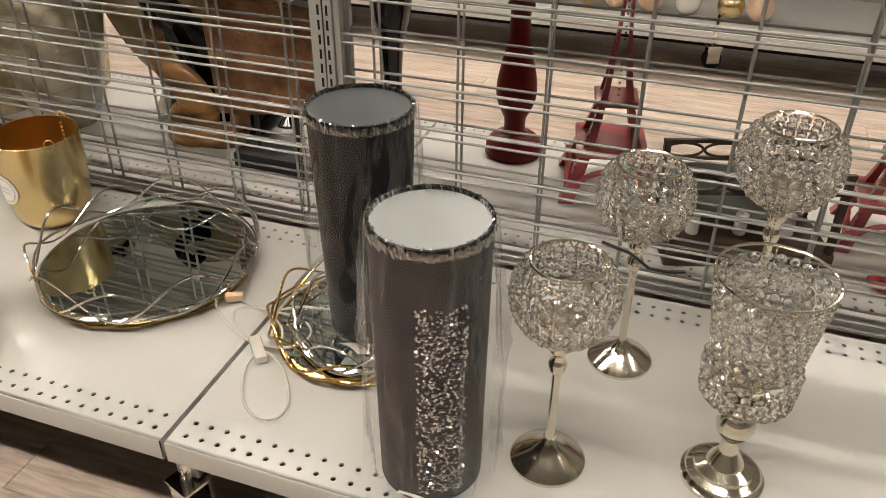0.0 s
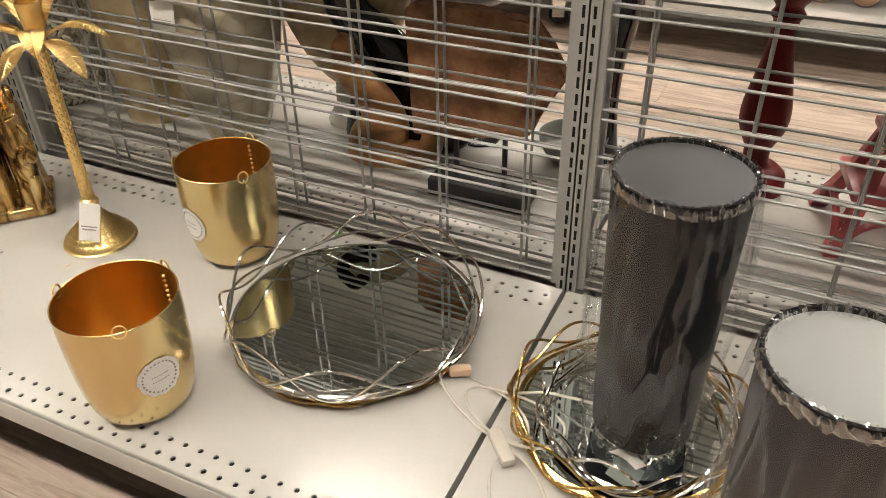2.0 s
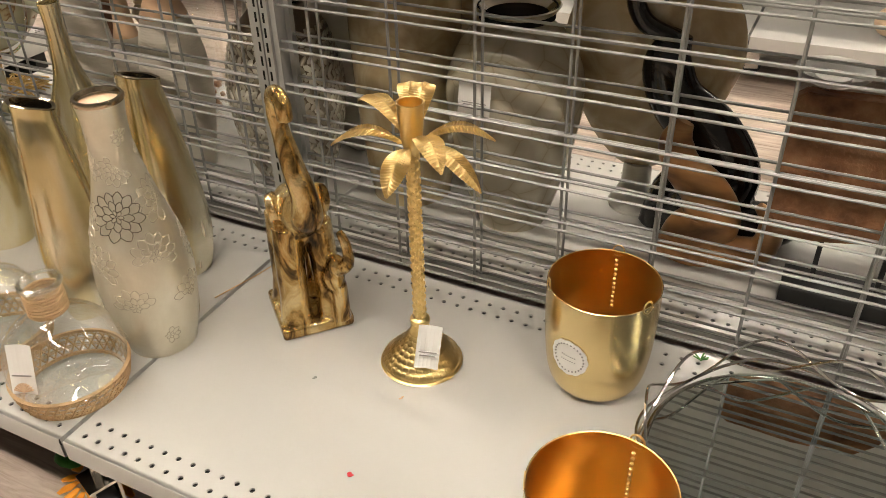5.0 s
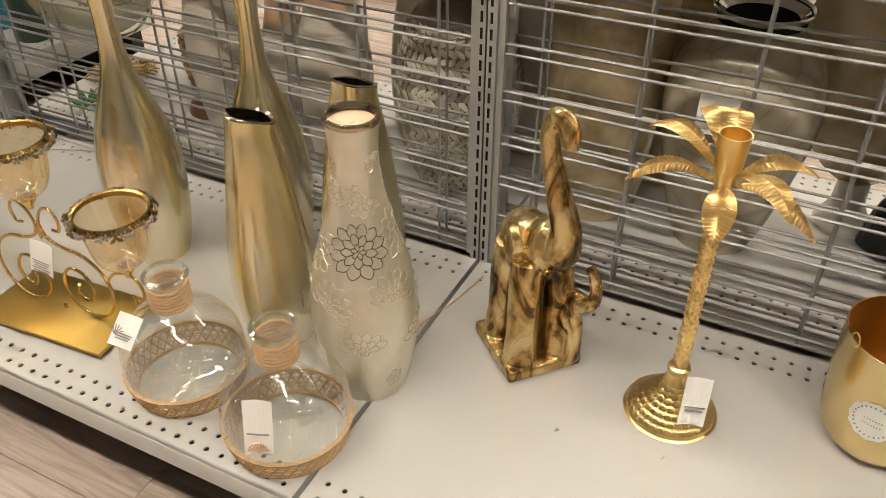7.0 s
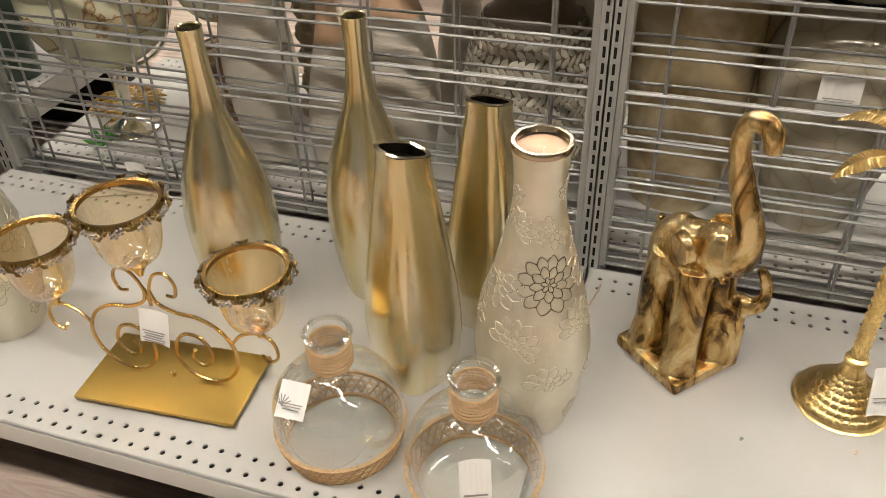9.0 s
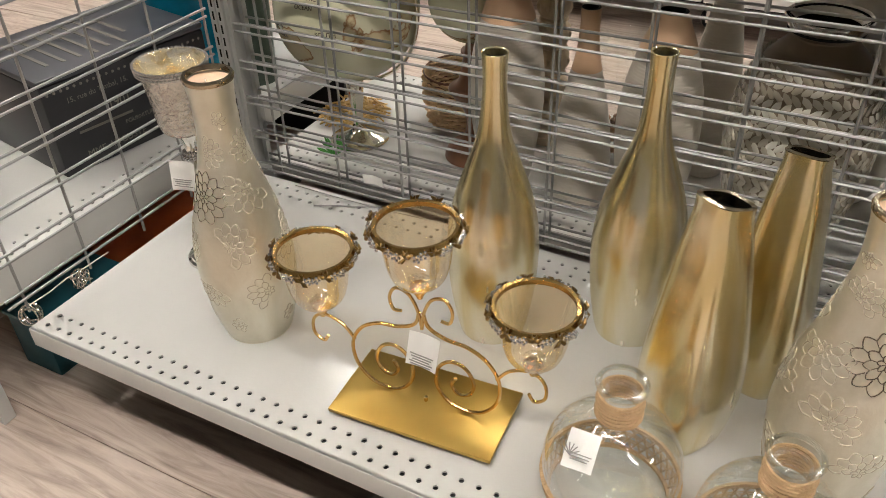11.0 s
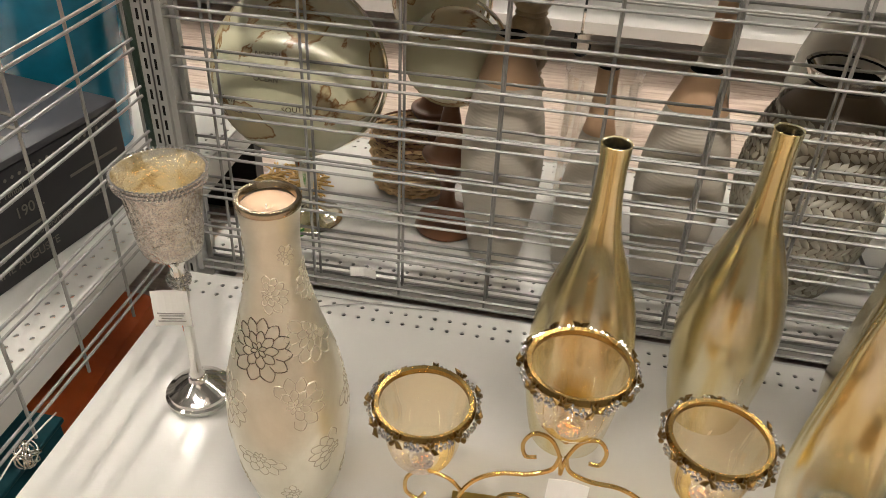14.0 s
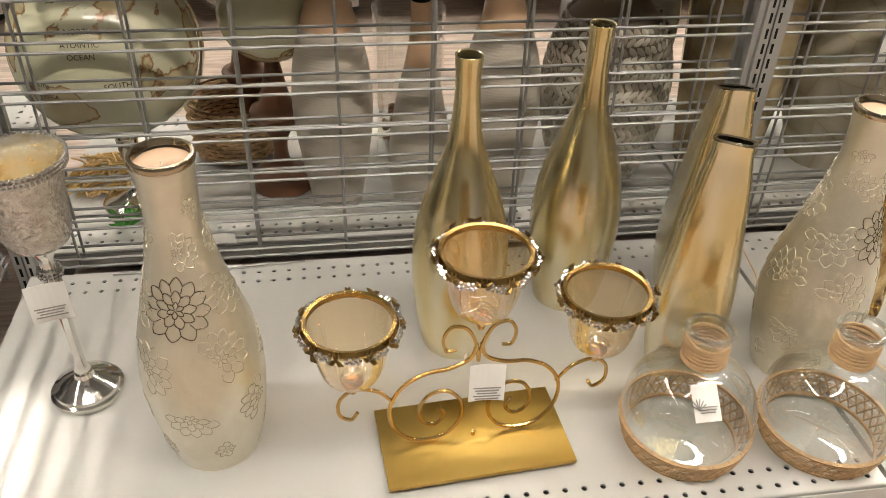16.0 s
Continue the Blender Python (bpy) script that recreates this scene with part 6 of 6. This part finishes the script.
def tower(x, y, s, turn, label):
    t = thing("tower_ornament", pose(x, y, Z, 0, 0, turn), label, "ornament", "pink ornaments")
    H = 0.46 * s

    def half(f):
        return s * (0.092 * (1 - f) ** 2.3 + 0.010)

    for sx in (-1, 1):
        for sy in (-1, 1):
            bm = bmesh.new()
            prev = None
            for i in range(15):
                f = i / 14 * 0.98
                w = half(f)
                leg = max(0.006, 0.030 * s * (1 - f) ** 1.4)
                c = Vector((sx * max(w - leg / 2, leg / 2), sy * max(w - leg / 2, leg / 2), H * f))
                q = [bm.verts.new(c + Vector((a * leg / 2, b * leg / 2, 0))) for a, b in ((-1, -1), (1, -1), (1, 1), (-1, 1))]
                if prev:
                    for k in range(4):
                        j = (k + 1) % 4
                        bm.faces.new((prev[k], prev[j], q[j], q[k]))
                else:
                    bm.faces.new(q[::-1])
                prev = q
            bm.faces.new(prev)
            part("leg", bm, M_PINK, t)
    for f, th in ((0.20, 0.018), (0.42, 0.014)):
        w = half(f) + 0.008 * s
        part("platform", box(-w, w, -w, w, H * f, H * f + th, 0.003), M_PINK, t)
    for sgn in (-1, 1):
        for axis in (0, 1):
            pts = []
            w = half(0.0) - 0.03 * s
            for i in range(13):
                a = math.pi * i / 12
                p = (w * math.cos(a), sgn * half(0.08), 0.012 + 0.06 * s * math.sin(a))
                pts.append(p if axis == 0 else (p[1], p[0], p[2]))
            part("arch", tube(pts, 0.007 * s, 6), M_PINK, t)
    part("spire", tube([(0, 0, H * 0.94), (0, 0, H * 1.08)], 0.006, 8, taper=[1, 0.3]), M_PINK, t)
    bm = bmesh.new()
    for i in range(34):
        f = 0.05 + i / 34 * 0.9
        w = half(f)
        ball((0, -w - 0.001, H * f) if f > 0.45 else (-w, -w, H * f), 0.0028, bm, 1)
    part("rhinestone_trim", bm, M_RHINE, t, "row of rhinestones")["kind"] = "stuff"
    return t


tower(0.455, 0.965, 1.0, 12, "pink plastic tower ornament with rhinestones")
tower(1.00, 0.93, 0.85, 0, "pale pink tower ornament standing by the lantern")

lan = thing("lantern", pose(0.735, 0.80, Z, 0, 0, 18), "dark rusted metal candle lantern with pierced top rail", "lantern")
part("base", box(-0.155, 0.155, -0.075, 0.075, 0.0, 0.028, 0.003), M_DKBROWN, lan)
for sx in (-1, 1):
    for sy in (-1, 1):
        part("post", box(sx * 0.145 - 0.006, sx * 0.145 + 0.006, sy * 0.066 - 0.006, sy * 0.066 + 0.006, 0.028, 0.19), M_DKBROWN, lan)
for sy in (-1, 1):
    bm = box(-0.152, 0.152, sy * 0.068 - 0.004, sy * 0.068 + 0.004, 0.185, 0.192)
    box(-0.152, 0.152, sy * 0.068 - 0.004, sy * 0.068 + 0.004, 0.150, 0.156, bm=bm)
    for k in range(4):
        cx = -0.112 + k * 0.075
        ringp = [(cx + 0.036 * math.cos(a), sy * 0.068, 0.170 + 0.014 * math.sin(a)) for a in (2 * math.pi * i / 20 for i in range(20))]
        tube(ringp, 0.003, 5, bm, closed=True)
    part("pierced_rail", bm, M_DKBROWN, lan, "rail of oval rings")
for k in (-1, 0, 1):
    part("candle", lathe([(0, 0.03), (0.012, 0.03), (0.012, 0.07), (0.003, 0.072), (0, 0.078)], 16, at=(k * 0.09, 0, 0)), M_PAPER, lan, "white candle")
part("tile_panel", box(-0.139, 0.139, 0.052, 0.058, 0.03, 0.149), M_STONE, lan, "grey stone back panel")
pet = bmesh.new()
for i in range(7):
    a = 2 * math.pi * i / 7
    ball((0.016 * math.cos(a), 0.016 * math.sin(a), 0.012), 0.012, pet, 1, (1, 1, 0.5))
solo("fabric_flower", pet, M_RED, pose(0.985, 0.74, Z), "bright red artificial flower head", "flower")


# ---- end shelf past the side grid ----
ED = 0.280
es = thing("end_shelf", pose(-2.505, -0.06, 0), "white perforated steel end shelf behind the side grid", "shelf")
deck = new("shelf_deck", mesh_of("shelf_deck", deck_mesh(1.20, 0.52, 0.06), M_DECK))
deck.parent, deck.matrix_basis = es, pose(0, 0, ED, 0, 0, 90)
part("leg_panel", box(-0.040, 0.0, -0.012, 0.014, 0.0, 0.46, 0.003), M_DECK, es, "white steel end leg", smooth=False)
part("base", box(-0.50, -0.42, 0.05, 1.15, 0.0, 0.20), M_BLACKMATTE, es, smooth=False)
part("rear_leg", box(-0.5, -0.02, 1.14, 1.18, 0.0, 0.215), M_BLACKMATTE, es, smooth=False)

bx = thing("gift_box", pose(-2.637, 0.292, ED + 0.0005, 0, 0, -10.5), "large black printed storage box with rounded book edge", "box")
part("body", box(-0.275, 0.0, 0.0, 0.372, 0.0, 0.186, 0.004), M_BOX, bx, "black printed card sides")
part("lid", box(-0.277, 0.002, -0.002, 0.374, 0.187, 0.202, 0.006), M_BOXTOP, bx, "dark grey printed lid")
turn_side = Matrix(((0, 0, 1, 0.0012), (1, 0, 0, 0), (0, 1, 0, 0), (0, 0, 0, 1)))


def on_side(y, z):
    return Matrix.Translation((0.0006, y, z)) @ turn_side


letter(bx, "MME AUGUSTE", 0.020, on_side(0.120, 0.030), M_CREAM_INK)
letter(bx, "FOURNITURES POUR TAILLEURS", 0.012, on_side(0.235, 0.062), M_CREAM_INK)
letter(bx, "1901.", 0.026, on_side(0.150, 0.110), M_CREAM_INK)
letter(bx, "15, rue du Timbal, 15.", 0.015, on_side(0.110, 0.148), M_CREAM_INK)
bm = bmesh.new()
for i in range(26):
    ball((0.0012, 0.012 + i * 0.0138, 0.171), 0.0034, bm, 1, (0.2, 1, 1))
for k, (a, b, zz) in enumerate(((0.24, 0.35, 0.115), (0.05, 0.17, 0.076))):
    box(0.0004, 0.0012, a, b, zz, zz + 0.005, bm=bm)
part("print", bm, M_CREAM_INK, bx, "cream printed border and lines")["kind"] = "stuff"
bm = bmesh.new()
random.seed(5)
for k in range(7):
    w = random.uniform(0.05, 0.11)
    box(-0.14 - w, -0.14 + w, 0.05 + k * 0.032, 0.058 + k * 0.032, 0.2022, 0.2030, bm=bm)
part("lid_print", bm, M_CREAM_INK, bx, "cream lines of print on the lid")
vase("blue_vase", -2.79, 0.845, [(0.0, 0.0), (0.09, 0.0), (0.10, 0.02), (0.112, 0.15), (0.122, 0.30), (0.128, 0.45)], M_BLUE, "large blue and teal glazed vase behind the box", mouth=M_TEAL).location.z = ED + 0.0005
vase("mosaic_vase", -2.585, 0.83, [(0.0, 0.0), (0.036, 0.0), (0.040, 0.02), (0.047, 0.2), (0.052, 0.40), (0.05, 0.46)], M_DKGREEN, "dark green mosaic column vase by the end post").location.z = ED + 0.0005
vase("black_vase", -2.70, 0.105, [(0.0, 0.0), (0.052, 0.0), (0.06, 0.02), (0.066, 0.10), (0.06, 0.18), (0.045, 0.23)], M_BLACK, "round black lacquer vase on the end shelf").location.z = ED + 0.0005
cu = box(-0.09, 0.09, -0.22, 0.22, 0.0, 0.085, 0.035)
solo("cushion", cu, M_ORANGE, pose(-2.62, 0.42, 0.0005, 0, 0, 4), "rust orange patterned cushion on the floor below", "cushion")
bin_ = thing("storage_bin", pose(-2.56, 0.16, 0.0005), "dark teal storage bin on the floor below", "bin")
part("body", box(-0.05, 0.05, -0.10, 0.10, 0.0, 0.12, 0.006), M_TEAL, bin_)
part("rim", box(-0.054, 0.054, -0.104, 0.104, 0.121, 0.132, 0.004), M_TEAL, bin_)
solo("yellow_flower", ball((0, 0, 0.02), 0.02, None, 2, (1.4, 1, 0.8)), M_PETAL, pose(-2.485, 0.30, 0.1005 - 0.1), "yellow artificial flower fallen behind the shelf", "flower")


def wire_ball(x, y, z):
    t = thing("wire_ball_light", pose(x, y, z), "silver wire ball of a string light at the shelf edge", "string light", "wire balls")
    random.seed(int(y * 1000))
    for k in range(9):
        e = Euler((random.random() * 3.1, random.random() * 3.1, random.random() * 3.1)).to_matrix()
        part("hoop", tube([e @ Vector((0.019 * math.cos(a), 0.019 * math.sin(a), 0)) for a in (2 * math.pi * i / 24 for i in range(24))], 0.0012, 5, closed=True), M_SILVER, t)


wire_ball(-2.468, 0.030, DECK - 0.004)
wire_ball(-2.468, 0.140, DECK - 0.004)
sc = thing("string_cord", pose(0, 0, 0), "thin clear string between wire balls", "cord")
part("cord", tube([(-2.468, 0.03, DECK + 0.014), (-2.455, 0.07, DECK + 0.022), (-2.462, 0.11, DECK + 0.020), (-2.468, 0.14, DECK + 0.012), (-2.455, 0.2, DECK + 0.02)], 0.0013, 5), M_CORD, sc)

# artificial sunflower on the floor below the shelf edge
sf = thing("sunflower", pose(-1.275, 0.07, 0.0005), "orange artificial sunflower lying under the shelf", "flower")
part("heart", ball((0, 0, 0.03), 0.03, None, 2, (1, 1, 0.7)), M_DKBROWN, sf)
for i in range(16):
    a = 2 * math.pi * i / 16
    p = part("petal", ball((0.045, 0, 0.03), 0.022, None, 1, (1, 0.38, 0.16)), M_PETAL, sf)
    p.matrix_basis = pose(0, 0, 0, 0, 18, math.degrees(a))
part("leaf", ball((-0.05, -0.01, 0.05), 0.03, None, 2, (1, 0.6, 0.15)), M_GREEN, sf)


# ---- goods on the far shelf ----
random.seed(31)
for k in range(9):
    x = -0.2 + k * 0.12 + random.uniform(-0.02, 0.02)
    solo("woven_ball", ball((0, 0, 0.045), 0.045, None, 3), (M_WAX, M_TAN_CERAMIC, M_PEARL, M_GOLD)[k % 4], pose(x, 2.28, DECK + 0.0005), "decorative ball lying on the far shelf", "ornament", "far balls")

tot = thing("totem_candlestick", pose(-1.905, 0.985, Z), "carved tan wooden totem candlestick behind the grey vases", "candlestick")
prof = [(0.0, 0.0), (0.045, 0.0), (0.048, 0.02), (0.03, 0.04)]
for i in range(7):
    z0 = 0.05 + i * 0.058
    prof += [(0.028, z0), (0.036, z0 + 0.012), (0.036, z0 + 0.036), (0.026, z0 + 0.048), (0.031, z0 + 0.052)]
prof += [(0.030, 0.462), (0.0, 0.465)]
part("column", lathe(prof, 28), M_TOTEM, tot, "carved ringed column")
for i in range(7):
    z0 = 0.05 + i * 0.058
    for k in range(8):
        a = 2 * math.pi * k / 8
        part("carving", ball((0.035 * math.cos(a), 0.035 * math.sin(a), z0 + 0.024), 0.0075, None, 1, (0.7, 0.7, 1.3)), M_TOTEM, tot)
hur = thing("glass_vase", pose(-1.757, 0.960, Z), "clear glass cylinder vase holding brown potpourri", "vase")
part("cylinder", lathe([(0.0, 0.002), (0.068, 0.0), (0.070, 0.01), (0.072, 0.305), (0.0735, 0.308)], 44), M_GLASS, hur, "clear glass wall")
bm = bmesh.new()
random.seed(15)
for i in range(60):
    a, r = random.random() * 6.28, 0.055 * math.sqrt(random.random())
    ball((r * math.cos(a), r * math.sin(a), 0.014 + random.random() * 0.08), random.uniform(0.006, 0.011), bm, 1)
part("filling", bm, M_CARVED, hur, "brown dried pods")["kind"] = "stuff"
